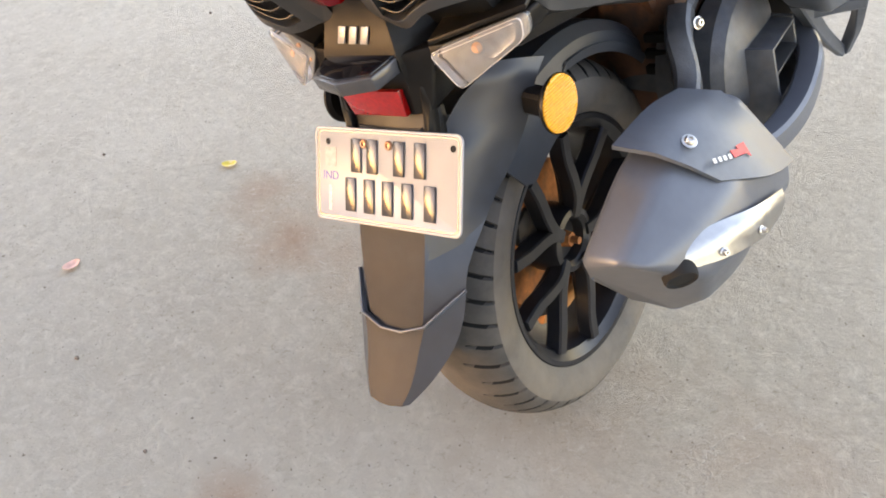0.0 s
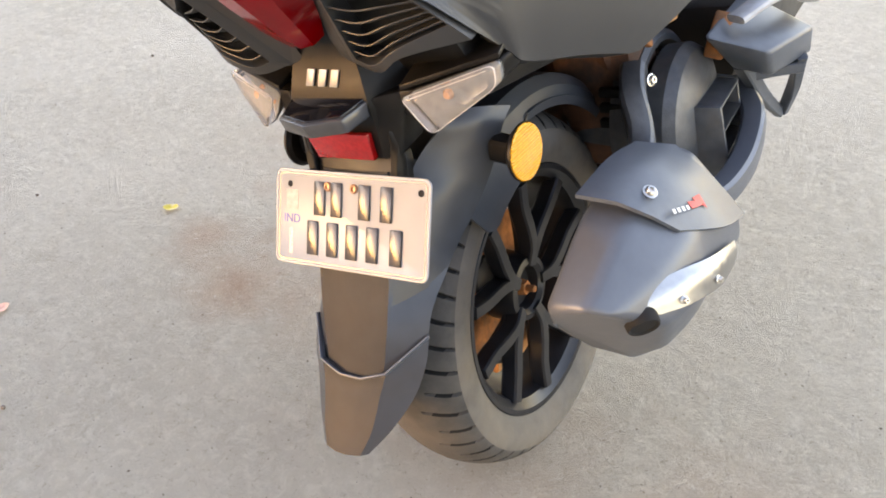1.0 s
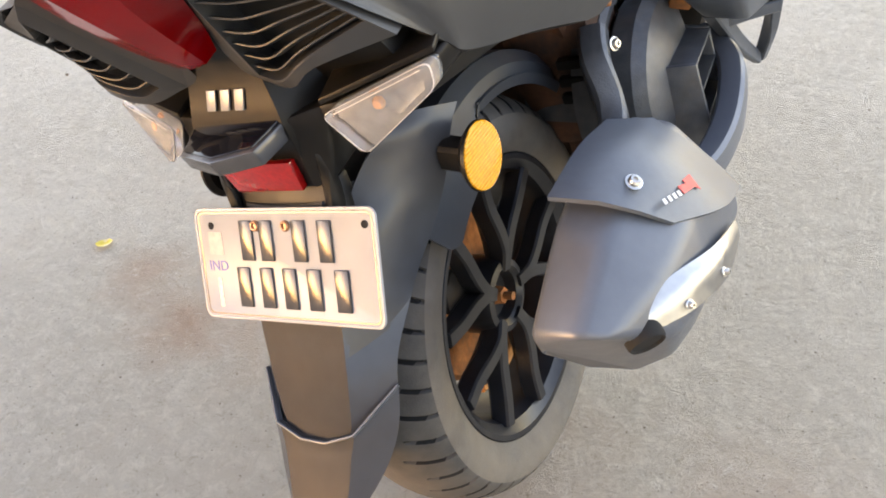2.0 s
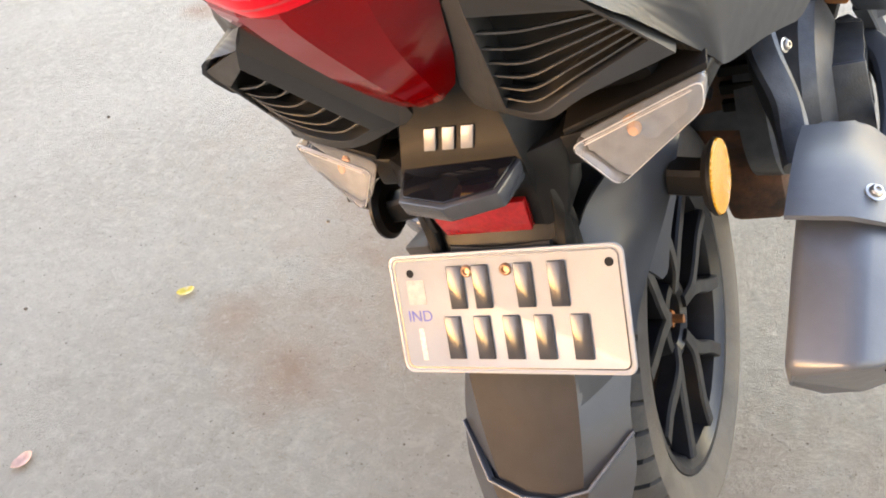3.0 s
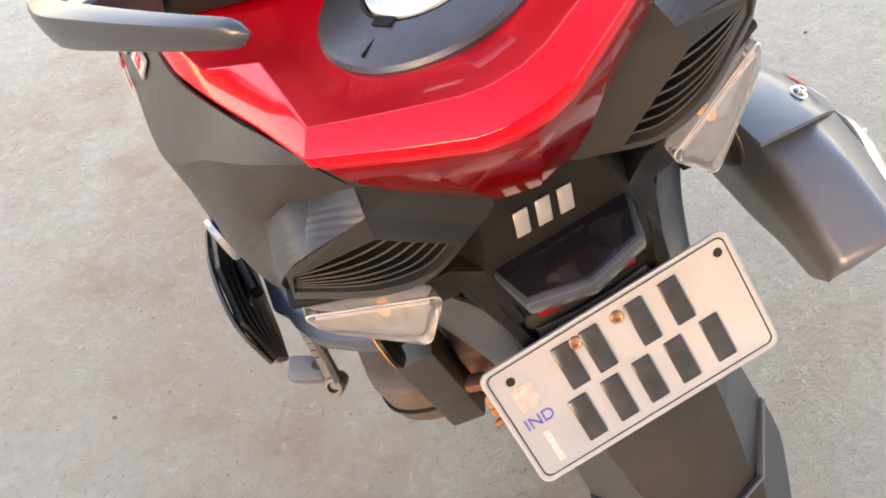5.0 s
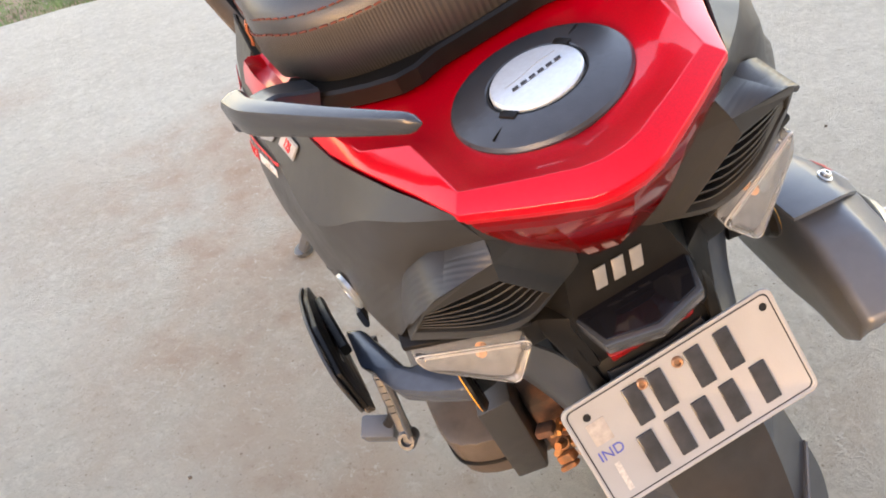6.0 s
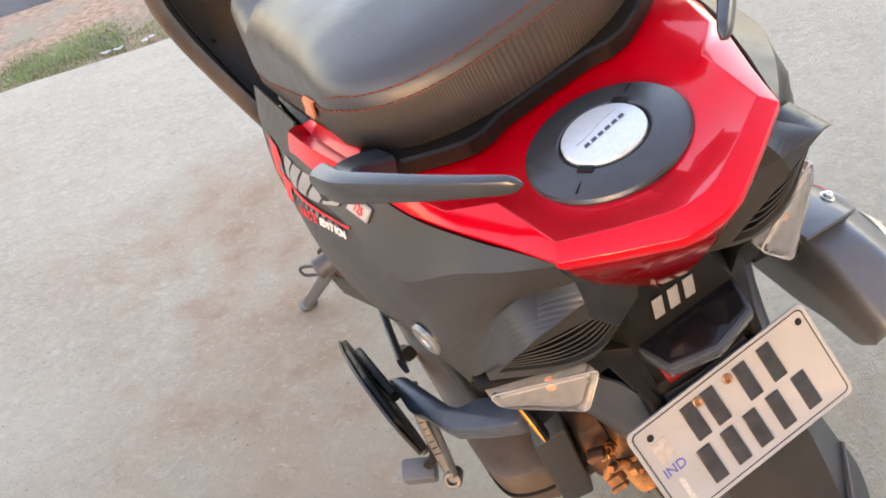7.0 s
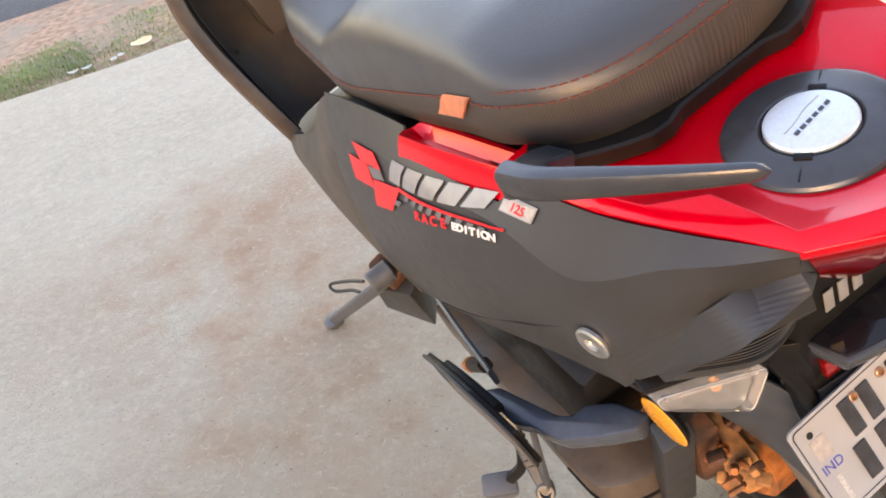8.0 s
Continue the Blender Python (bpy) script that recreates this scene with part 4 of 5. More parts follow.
# ---- red inserts ahead of the rail ----
ins = refine([[(0.203, 0.176, 0.752), (0.187, 0.178, 0.780), (0.171, 0.180, 0.776), (0.156, 0.182, 0.774)], [(0.193, 0.095, 0.766), (0.177, 0.096, 0.793), (0.160, 0.098, 0.788), (0.145, 0.10, 0.786)],
              [(0.173, -0.008, 0.783), (0.157, -0.008, 0.806), (0.144, -0.008, 0.801), (0.130, -0.008, 0.799)]], 6, 3)
for row in ins:
    for p in row:
        p.x -= 0.0025
        p.z -= 0.003
for row in ins[1:-1]:
    for k, deep in ((4, 0.007), (5, 0.011), (6, 0.011), (7, 0.006)):
        row[k].z -= deep
both("red_insert", thick(net(ins), 0.003), REDPAINT, scooter, "glossy red insert below the seat", 30)

# ---- exhaust ----
MUF = [
    [(0.205, 0.11, 0.42), (0.25, 0.11, 0.41), (0.304, 0.10, 0.345), (0.306, 0.09, 0.305), (0.28, 0.10, 0.275), (0.23, 0.10, 0.27), (0.20, 0.10, 0.30), (0.195, 0.10, 0.37)],
    [(0.202, -0.04, 0.450), (0.253, -0.035, 0.438), (0.296, -0.03, 0.390), (0.312, -0.03, 0.335), (0.288, -0.02, 0.275), (0.235, -0.02, 0.25), (0.20, -0.03, 0.29), (0.192, -0.04, 0.38)],
    [(0.199, -0.10, 0.435), (0.249, -0.105, 0.428), (0.288, -0.09, 0.383), (0.307, -0.07, 0.335), (0.284, -0.055, 0.275), (0.235, -0.055, 0.247), (0.201, -0.075, 0.295), (0.193, -0.10, 0.37)],
    [(0.191, -0.180, 0.384), (0.241, -0.191, 0.395), (0.262, -0.178, 0.384), (0.295, -0.118, 0.334), (0.273, -0.089, 0.273), (0.232, -0.092, 0.247), (0.199, -0.127, 0.293), (0.190, -0.172, 0.346)]]


def muffler_mesh():
    bm = net(MUF, True, True)
    bmesh.ops.recalc_face_normals(bm, faces=bm.faces)
    bmesh.ops.bevel(bm, geom=bm.edges[:] + bm.verts[:], offset=0.010, segments=4, profile=0.5, affect="EDGES", clamp_overlap=True)
    return bm


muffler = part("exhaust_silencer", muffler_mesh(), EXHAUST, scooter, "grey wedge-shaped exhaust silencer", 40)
SH = [[(0.196, 0.075, 0.436), (0.240, 0.085, 0.428), (0.279, 0.088, 0.386), (0.312, 0.088, 0.340)],
      [(0.196, 0.0, 0.455), (0.245, 0.0, 0.448), (0.281, 0.010, 0.409), (0.312, 0.02, 0.366)],
      [(0.195, -0.082, 0.458), (0.243, -0.085, 0.455), (0.268, -0.067, 0.430), (0.288, -0.048, 0.402)]]


def shield_mesh():
    bm = net(refine(SH, 4, 1))
    crease = [e for e in bm.edges if len(e.link_faces) == 2 and e.calc_face_angle(0) > 0.2]
    bmesh.ops.bevel(bm, geom=crease, offset=0.006, segments=4, profile=0.5, affect="EDGES", clamp_overlap=True)
    return thick(bm, 0.0045)


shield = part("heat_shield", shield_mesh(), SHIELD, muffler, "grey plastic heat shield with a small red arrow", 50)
SH_M = frame_of((0.2805, -0.010, 0.4105), (0.0093, 0.0545, -0.023), (-0.75, 0.20, 0.80))


def on_shield(pts, d=0.0012):
    return slab([SH_M @ Vector((x, y, 0.0025)) for x, y in pts], SH_M.to_3x3() @ Vector((0, 0, d)), 0.0)


part("red_arrow", on_shield([(0.002, 0.000), (0.017, -0.001), (0.016, 0.003), (0.034, 0.005), (0.031, -0.013), (0.026, -0.008), (0.002, -0.009)], 0.0005), REDPRINT, shield, "small red arrow print")
for k in range(4):
    part("print_bar", on_shield([(-0.036 + 0.0095 * k, -0.009), (-0.0305 + 0.0095 * k, -0.009), (-0.0290 + 0.0095 * k, -0.0035), (-0.0345 + 0.0095 * k, -0.0035)], 0.0005), WHITE, shield)


def bolt_at(c, d, r, parent, material=STEEL, name="bolt", h=0.006):
    bm = lathe([(0.0, 0.0), (0.0, r * 1.35), (0.0012, r * 1.35), (0.0018, r), (h * 0.7, r * 0.95), (h, r * 0.7), (h, r * 0.42), (h * 0.55, r * 0.38), (h * 0.55, 0.0)], (0, 0, 0), "z", 20)
    q = Vector((0, 0, 1)).rotation_difference(Vector(d).normalized()).to_matrix().to_4x4()
    bmesh.ops.transform(bm, matrix=Matrix.Translation(c) @ q, verts=bm.verts)
    return part(name, bm, material, parent)


bolt_at((0.258, -0.042, 0.442), (0.55, -0.2, 0.8), 0.006, shield)
chrome = [[(0.262, -0.158, 0.374), (0.286, -0.098, 0.378), (0.311, -0.030, 0.360), (0.314, 0.040, 0.335)],
          [(0.271, -0.150, 0.366), (0.299, -0.097, 0.365), (0.319, -0.034, 0.350), (0.318, 0.034, 0.326)],
          [(0.290, -0.124, 0.352), (0.307, -0.092, 0.343), (0.319, -0.034, 0.325), (0.316, 0.028, 0.311)]]
tip_cover = part("tip_cover", thick(net(refine(chrome, 4, 4)), 0.0025), CHROME, muffler, "bright steel tip cover", 40)
bolt_at((0.3035, -0.097, 0.352), (1, -0.5, 0.3), 0.0034, tip_cover)
bolt_at((0.3195, -0.040, 0.339), (1, -0.1, 0.2), 0.0034, tip_cover)
# shallow cup over solid skin; its black floor paints the sooty hole's depth
hole = lathe([(0.0040, 0.0), (0.0040, 0.0140), (0.0056, 0.0150), (0.0064, 0.0162), (0.004, 0.0175), (-0.02, 0.019)], (0, 0, 0), "z", 28)
bmesh.ops.transform(hole, matrix=Matrix.Translation((0.2745, -0.1370, 0.3480)) @ Vector((0, 0, 1)).rotation_difference(Vector((0.55, -0.65, -0.45)).normalized()).to_matrix().to_4x4(), verts=hole.verts)
part("outlet", hole, SOOT_SHADE, muffler, "sooty outlet hole")
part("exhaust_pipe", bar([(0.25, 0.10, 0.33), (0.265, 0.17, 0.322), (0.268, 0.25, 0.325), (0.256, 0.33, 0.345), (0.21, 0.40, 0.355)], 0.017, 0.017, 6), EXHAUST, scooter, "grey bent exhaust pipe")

# ---- engine side, right ----
FAN = Vector((0.0, 0.275, 0.372))
engine = part("engine", lathe([(0.04, 0.0), (0.04, 0.075), (0.155, 0.078), (0.160, 0.094), (0.185, 0.096), (0.20, 0.088), (0.212, 0.060), (0.212, 0.0)], FAN, "x", 48), CAST, scooter, "dusty grey engine casing with a fan cover", 30)
for a, b, c in ((0.226, 0.236, 0.250), (0.330, 0.328, 0.244)):
    part("duct_cheek", block([(0.198, a, 0.285), (c, b, 0.285), (c, b + 0.006, 0.285), (0.198, a + 0.006, 0.285), (0.198, a, 0.405), (c - 0.006, b, 0.400), (c - 0.006, b + 0.006, 0.400), (0.198, a + 0.006, 0.405)], 0.0015), CAST, engine, "grey cheek of the cooling duct")
for k in range(4):
    part("duct_plate", block([(0.200, 0.232, 0.290 + 0.036 * k), (0.246 - 0.001 * k, 0.240, 0.286 + 0.036 * k), (0.243 - 0.001 * k, 0.330, 0.286 + 0.036 * k), (0.200, 0.332, 0.290 + 0.036 * k),
                              (0.200, 0.232, 0.294 + 0.036 * k), (0.246 - 0.001 * k, 0.240, 0.290 + 0.036 * k), (0.243 - 0.001 * k, 0.330, 0.290 + 0.036 * k), (0.200, 0.332, 0.294 + 0.036 * k)], 0.001), CAST if k == 3 else PANEL, engine)
part("shroud_band", lathe([(0.120, 0.102), (0.120, 0.112), (0.150, 0.114), (0.156, 0.108), (0.156, 0.100)], FAN, "x", 48), CAST, engine, "raised band round the fan cover")
for k in range(3):
    part("cooling_fin", box((0.135, 0.178 + 0.004 * k, 0.405 + 0.020 * k), (0.060, 0.012, 0.012), 0.002), TRIM, engine)
part("rusty_bracket", box((0.222, 0.318, 0.465), (0.026, 0.050, 0.045), 0.004, pose(0, 0, 0, 10, 20, 12)), RUST, scooter, "rusty bracket behind the fan cover")
part("hanger_arm", bar([(0.15, 0.20, 0.47), (0.16, 0.165, 0.45), (0.175, 0.14, 0.40), (0.185, 0.10, 0.37)], 0.017, 0.017, 5), CAST, scooter, "grey swing arm beside the wheel")
bolt_at((0.175, 0.19, 0.46), (1, -0.3, 0.2), 0.006, engine)
part("gearbox", box((0.088, 0.250, 0.46), (0.120, 0.10, 0.28), 0.02), DIRT, scooter, "muddy gearbox casing above the wheel")
part("crankcase", box((0.112, 0.265, 0.31), (0.075, 0.12, 0.20), 0.015), DIRT, scooter, "muddy lower engine casing")
part("shock_mount", bar([(0.105, 0.20, 0.54), (0.115, 0.225, 0.46), (0.12, 0.23, 0.38)], 0.016, 0.022, 4), DIRT, scooter, "rust-brown shock absorber mount")
for k, (a, b) in enumerate((((0.14, 0.10, 0.545), (0.17, 0.21, 0.50)), ((0.13, 0.12, 0.55), (0.19, 0.25, 0.52)))):
    mid = (Vector(a) + Vector(b)) / 2 + Vector((0.015, 0, 0.012 - 0.02 * k))
    part("wiring", bar([a, mid, b], 0.005, 0.005, 6), MUD if k else RUST, scooter, "dirty wiring loop")
part("engine_block", box((-0.005, 0.325, 0.36), (0.17, 0.10, 0.30), 0.02), DIRT, scooter, "muddy engine block ahead of the wheel")
part("under_tray", block([(-0.15, -0.12, 0.585), (0.15, -0.12, 0.585), (0.19, 0.45, 0.50), (-0.19, 0.45, 0.50), (-0.14, -0.15, 0.66), (0.14, -0.15, 0.66), (0.18, 0.45, 0.70), (-0.18, 0.45, 0.70)], 0.01), TRIM, scooter, "black under-seat tray")

# ---- reflectors ----
for sign in (1, -1):
    c = Vector((0.156 * sign, -0.097, 0.514))
    d = Vector((1.0 * sign, -0.05, 0.0)).normalized()
    q = Matrix.Translation(c) @ Vector((0, 0, 1)).rotation_difference(d).to_matrix().to_4x4() @ Matrix.Diagonal((1, 1.0, 1, 1))
    dish = lathe([(0.0, 0.029), (0.0015, 0.030), (0.003, 0.0293), (0.0036, 0.027), (0.0038, 0.0)], (0, 0, 0), "z", 40)
    bmesh.ops.transform(dish, matrix=q, verts=dish.verts)
    lamp = part("side_reflector", dish, AMBER, scooter, "round amber side reflector")
    cup = lathe([(-0.008, 0.0), (-0.006, 0.026), (-0.001, 0.0308), (0.0022, 0.0305)], (0, 0, 0), "z", 40)
    bmesh.ops.transform(cup, matrix=q, verts=cup.verts)
    part("reflector_cup", cup, TRIM, lamp)
    part("reflector_bracket", bar([c + d * -0.006, c + Vector((-0.018 * sign, 0.002, 0.0)), c + Vector((-0.036 * sign, 0.004, 0.002))], 0.013, 0.014, 4), TRIM, lamp)

# ---- passenger footrests ----
# black paint with the blue sky sheen of its top faces in the colour
FOOT = mat("black_paint_sky_tint", (0.046, 0.058, 0.080), 0.20, noise_scale=60, vary=0.12, bump=0.1, bump_scale=700, color2=(0.06, 0.055, 0.05), patch_scale=12, patch=(0.55, 0.9), spec=0.7)
def blade(outline, thickness, lean=0.0):
    """An upright plate in the scooter's long direction. outline: (x, y, z)."""
    return slab(outline, (thickness, 0, lean), 0.002)


ARM = [(-0.250, 0.115), (-0.231, 0.055), (-0.223, 0.030), (-0.211, 0.017), (-0.186, 0.014), (-0.165, -0.008), (-0.150, -0.045), (-0.172, -0.052), (-0.205, -0.030), (-0.239, -0.001), (-0.2495, 0.022), (-0.2555, 0.045), (-0.267, 0.060), (-0.271, 0.131)]
footrest = part("footrest", slab([(x, y, 0.455 - 0.04 * (y - 0.03)) for x, y in ARM], (0.006, 0.0, -0.030), 0.005), FOOT, scooter, "blue-black passenger footrest folded up on its bracket", 40)
PAD = [(-0.296, 0.207, 0.476), (-0.292, 0.155, 0.503), (-0.286, 0.080, 0.520), (-0.278, 0.005, 0.512), (-0.275, -0.012, 0.465), (-0.276, 0.004, 0.438), (-0.280, 0.050, 0.432), (-0.285, 0.100, 0.430), (-0.291, 0.160, 0.424), (-0.295, 0.195, 0.435)]
pad = part("pad", blade(PAD, 0.008), TRIM, footrest, "black ribbed rubber pad")
part("pad_edge", bar([Vector(p) + Vector((-0.001, 0, 0)) for p in PAD[:5]], 0.0022, 0.003, 4), PANEL, pad, "pale worn pad edge")
for k in range(5):
    f = 0.15 + 0.17 * k
    line = [Vector(a).lerp(Vector(b), f) + Vector((0.0035, 0, 0.001)) for a, b in ((PAD[1], PAD[8]), (PAD[2], PAD[7]), (PAD[3], PAD[6]), (PAD[4], PAD[5]))]
    part("rib", bar(line, 0.0050, 0.0018, 3), RUBBER, pad)
part("hinge", bar([(-0.282, 0.175, 0.470), (-0.276, 0.13, 0.478), (-0.268, 0.07, 0.476)], 0.006, 0.008, 4), TRIM, footrest, "black hinge")
for k in range(2):
    part("hinge_pin", bar([(-0.281, 0.145 - 0.06 * k, 0.478), (-0.276, 0.11 - 0.06 * k, 0.482)], 0.003, 0.003, 3), STEEL, footrest)
right_rest = part("footrest", block([(0.232, 0.33, 0.412), (0.285, 0.325, 0.402), (0.312, 0.43, 0.392), (0.240, 0.44, 0.400), (0.222, 0.250, 0.490), (0.292, 0.290, 0.450), (0.322, 0.40, 0.440), (0.225, 0.42, 0.490)], 0.006), SHIELD, scooter,
                  "grey cast passenger footrest folded up on its bracket", 40)
tip_bars = joined(boxy([(0.240, 0.350, 0.412), (0.252, 0.392, 0.345), (0.266, 0.432, 0.296)], 0.008, 0.010, 3, taper=(1.2, 0.7)),
                  boxy([(0.304, 0.400, 0.402), (0.288, 0.425, 0.345), (0.268, 0.436, 0.296)], 0.006, 0.009, 3, taper=(1.2, 0.8)),
                  boxy([(0.240, 0.372, 0.384), (0.270, 0.386, 0.386), (0.304, 0.404, 0.384)], 0.012, 0.008, 3))
part("tip", tip_bars, SHIELD, right_rest, "open pointed grey tip", 25)
part("peg_bracket", bar([(0.250, 0.300, 0.492), (0.278, 0.345, 0.502), (0.300, 0.395, 0.492), (0.306, 0.440, 0.465)], 0.016, 0.006, 5), RIMGLASS, right_rest, "pale grey cast bracket")

# ---- left side: drive casing, kick lever, stands ----
CASE = [(-0.238, 0.076), (-0.237, 0.030), (-0.232, 0.005), (-0.220, -0.008), (-0.203, -0.018), (-0.180, -0.026), (-0.150, -0.028), (-0.095, -0.028), (-0.095, 0.430), (-0.235, 0.430)]
drive = part("drive_casing", slab([(x, y, 0.325) for x, y in CASE], (0, 0, -0.075), 0.018), DUSTY, scooter, "dust-brown drive casing beside the wheel", 40)
part("casing_seam", bar([(x * 1.002, y, 0.282) for x, y in CASE[:8]], 0.002, 0.003, 3), TRIM, drive)
part("shock_cover", block([(-0.181, -0.048, 0.268), (-0.143, -0.056, 0.268), (-0.13, -0.015, 0.262), (-0.17, -0.01, 0.262), (-0.171, -0.090, 0.455), (-0.133, -0.100, 0.464), (-0.122, -0.060, 0.466), (-0.160, -0.055, 0.457)], 0.004), PANEL, scooter,
     "dark plastic shock absorber cover")
part("air_box", block([(-0.20, 0.02, 0.36), (-0.12, 0.02, 0.36), (-0.12, 0.30, 0.40), (-0.215, 0.30, 0.40), (-0.19, 0.00, 0.50), (-0.11, 0.00, 0.52), (-0.11, 0.30, 0.55), (-0.20, 0.30, 0.52)], 0.012), TRIM, scooter, "black air box")
dirty = part("rear_hub_carrier", block([(-0.100, -0.090, 0.25), (-0.070, -0.095, 0.25), (-0.068, 0.02, 0.25), (-0.105, 0.02, 0.25), (-0.098, -0.100, 0.33), (-0.072, -0.105, 0.33), (-0.070, 0.00, 0.40), (-0.102, 0.00, 0.40)], 0.010), MUD, scooter, "mud-caked rear hub carrier")
part("rusty_cover", block([(-0.128, -0.055, 0.275), (-0.092, -0.062, 0.275), (-0.090, 0.05, 0.275), (-0.130, 0.05, 0.275), (-0.126, -0.070, 0.40), (-0.094, -0.076, 0.40), (-0.092, 0.04, 0.44), (-0.128, 0.04, 0.44)], 0.008), DIRT, dirty, "rust-brown cover inside the shock absorber")
rnd = random.Random(12)
for k in range(26):
    f = k / 25
    c = (-0.122 + 0.052 * rnd.random(), -0.125 + 0.125 * f + rnd.uniform(-0.012, 0.012), 0.305 + 0.085 * rnd.random())
    part("dirty_lump", box(c, (rnd.uniform(0.008, 0.018), rnd.uniform(0.010, 0.026), rnd.uniform(0.006, 0.016)), 0.003, pose(0, 0, 0, rnd.uniform(-40, 40), rnd.uniform(-40, 40), rnd.uniform(0, 90))), (MUD, DIRT, RUST, MUD)[k % 4], dirty)
for k in range(4):
    y = -0.118 + 0.028 * k
    part("brake_rod", bar([(-0.118 + 0.006 * k, y, 0.385 - 0.02 * k), (-0.100, y + 0.018, 0.355), (-0.080, y + 0.012, 0.310)], 0.0038, 0.0038, 4), (RUST, MUD)[k % 2], dirty)
    bolt_at((-0.112 + 0.01 * (k % 2), y + 0.010, 0.372 - 0.012 * k), (-0.3, -0.6, 0.7), 0.0055, dirty, RUST, "rusty_bolt", 0.007)
part("red_spring", bar([(-0.085, -0.16, 0.30), (-0.080, -0.17, 0.335)], 0.006, 0.006, 3), REDPRINT, dirty, "red painted rod")
part("belly_strip", bar([(-0.226, 0.375, 0.395), (-0.237, 0.26, 0.418), (-0.246, 0.14, 0.440)], 0.004, 0.013, 5), SHIELD, scooter, "pale grey strip below the side panel")
lug = part("centre_stand_lug", bar([(-0.238, 0.225, 0.370), (-0.248, 0.280, 0.325)], 0.010, 0.010, 4), TRIM, scooter, "dark round stand lug")
part("lug_tip", bar([(-0.2480, 0.279, 0.326), (-0.2505, 0.292, 0.316)], 0.0105, 0.0105, 3), RUST, lug, "rusty lug tip")
kick = part("kick_lever", bar([(-0.252, 0.128, 0.420), (-0.266, 0.102, 0.380), (-0.274, 0.083, 0.335), (-0.279, 0.068, 0.302)], 0.008, 0.008, 5), CAST, scooter, "dirty steel kick-start lever")
boss = lathe([(-0.012, 0.0), (-0.012, 0.010), (0.009, 0.013), (0.012, 0.011), (0.012, 0.007), (0.007, 0.006), (0.007, 0.0)], (0, 0, 0), "z", 20)
bmesh.ops.transform(boss, matrix=Matrix.Translation((-0.279, 0.064, 0.298)) @ Vector((0, 0, 1)).rotation_difference(Vector((-0.35, -0.75, 0.55)).normalized()).to_matrix().to_4x4(), verts=boss.verts)
part("lever_end", boss, CAST, kick, "worn round lever end")
for k in range(6):
    ring_bm = lathe([(-0.0012, 0.0078), (0.0, 0.0095), (0.0012, 0.0078)], (0, 0, 0), "z", 16)
    at = Vector((-0.266, 0.102, 0.380)).lerp(Vector((-0.274, 0.083, 0.335)), k / 5)
    bmesh.ops.transform(ring_bm, matrix=Matrix.Translation(at) @ Vector((0, 0, 1)).rotation_difference(Vector((-0.16, -0.38, -0.9)).normalized()).to_matrix().to_4x4(), verts=ring_bm.verts)
    part("lever_groove", ring_bm, TRIM, kick)
part("lever_strut", bar([(-0.250, 0.060, 0.425), (-0.262, 0.062, 0.365), (-0.276, 0.060, 0.304)], 0.006, 0.004, 4), CAST, kick, "dirty steel strut")
part("pedal_foot", box((-0.322, 0.140, 0.255), (0.048, 0.032, 0.034), 0.005, pose(0, 0, 0, 20, 15, -25)), SHIELD, kick, "blue-grey rubber pedal block")
part("pedal_stem", bar([(-0.305, 0.128, 0.270), (-0.285, 0.108, 0.305), (-0.272, 0.098, 0.350)], 0.007, 0.007, 4), TRIM, kick)
body_bolt = lathe([(0.0, 0.0), (0.0, 0.0165), (0.003, 0.0165), (0.0045, 0.0145), (0.0045, 0.007), (0.002, 0.0065), (0.002, 0.0)], (0, 0, 0), "z", 32)
bmesh.ops.transform(body_bolt, matrix=Matrix.Translation((-0.1865, -0.105, 0.688)) @ Vector((0, 0, 1)).rotation_difference(Vector((-0.96, -0.26, 0.05)).normalized()).to_matrix().to_4x4(), verts=body_bolt.verts)
part("seat_lock", body_bolt, STEEL, scooter, "round steel seat lock")

stand = part("side_stand", bar([(-0.275, 0.478, 0.385), (-0.312, 0.583, 0.297), (-0.350, 0.690, 0.208), (-0.388, 0.797, 0.120)], 0.011, 0.011, 5), CAST, scooter, "dirty steel side stand folded out to the ground")
foot = lathe([(-0.008, 0.0), (-0.008, 0.020), (0.004, 0.022), (0.008, 0.014), (0.008, 0.0)], (-0.390, 0.800, 0.117), "z", 24)
part("stand_foot", foot, CAST, stand)
part("stand_pivot", lathe([(-0.022, 0.0), (-0.022, 0.016), (-0.018, 0.019), (0.016, 0.019), (0.020, 0.014), (0.020, 0.0)], (-0.270, 0.470, 0.405), "x", 20), CAST, stand, "pale worn stand pivot")
part("pivot_plate", box((-0.258, 0.485, 0.392), (0.030, 0.055, 0.035), 0.006, pose(0, 0, 0, 25, 0, 15)), DIRT, stand, "rusty pivot plate")
part("stand_hook", bar([(-0.295, 0.650, 0.272), (-0.318, 0.702, 0.254), (-0.348, 0.756, 0.231), (-0.349, 0.744, 0.220), (-0.322, 0.700, 0.232), (-0.312, 0.655, 0.252)], 0.003, 0.003, 5), CABLE, stand, "bent wire hook")
part("stand_bracket", block([(-0.292, 0.557, 0.268), (-0.246, 0.452, 0.262), (-0.215, 0.50, 0.262), (-0.25, 0.585, 0.268), (-0.290, 0.535, 0.345), (-0.255, 0.425, 0.375), (-0.215, 0.45, 0.385), (-0.24, 0.555, 0.355)], 0.004), PANEL, scooter, "grey stand bracket")

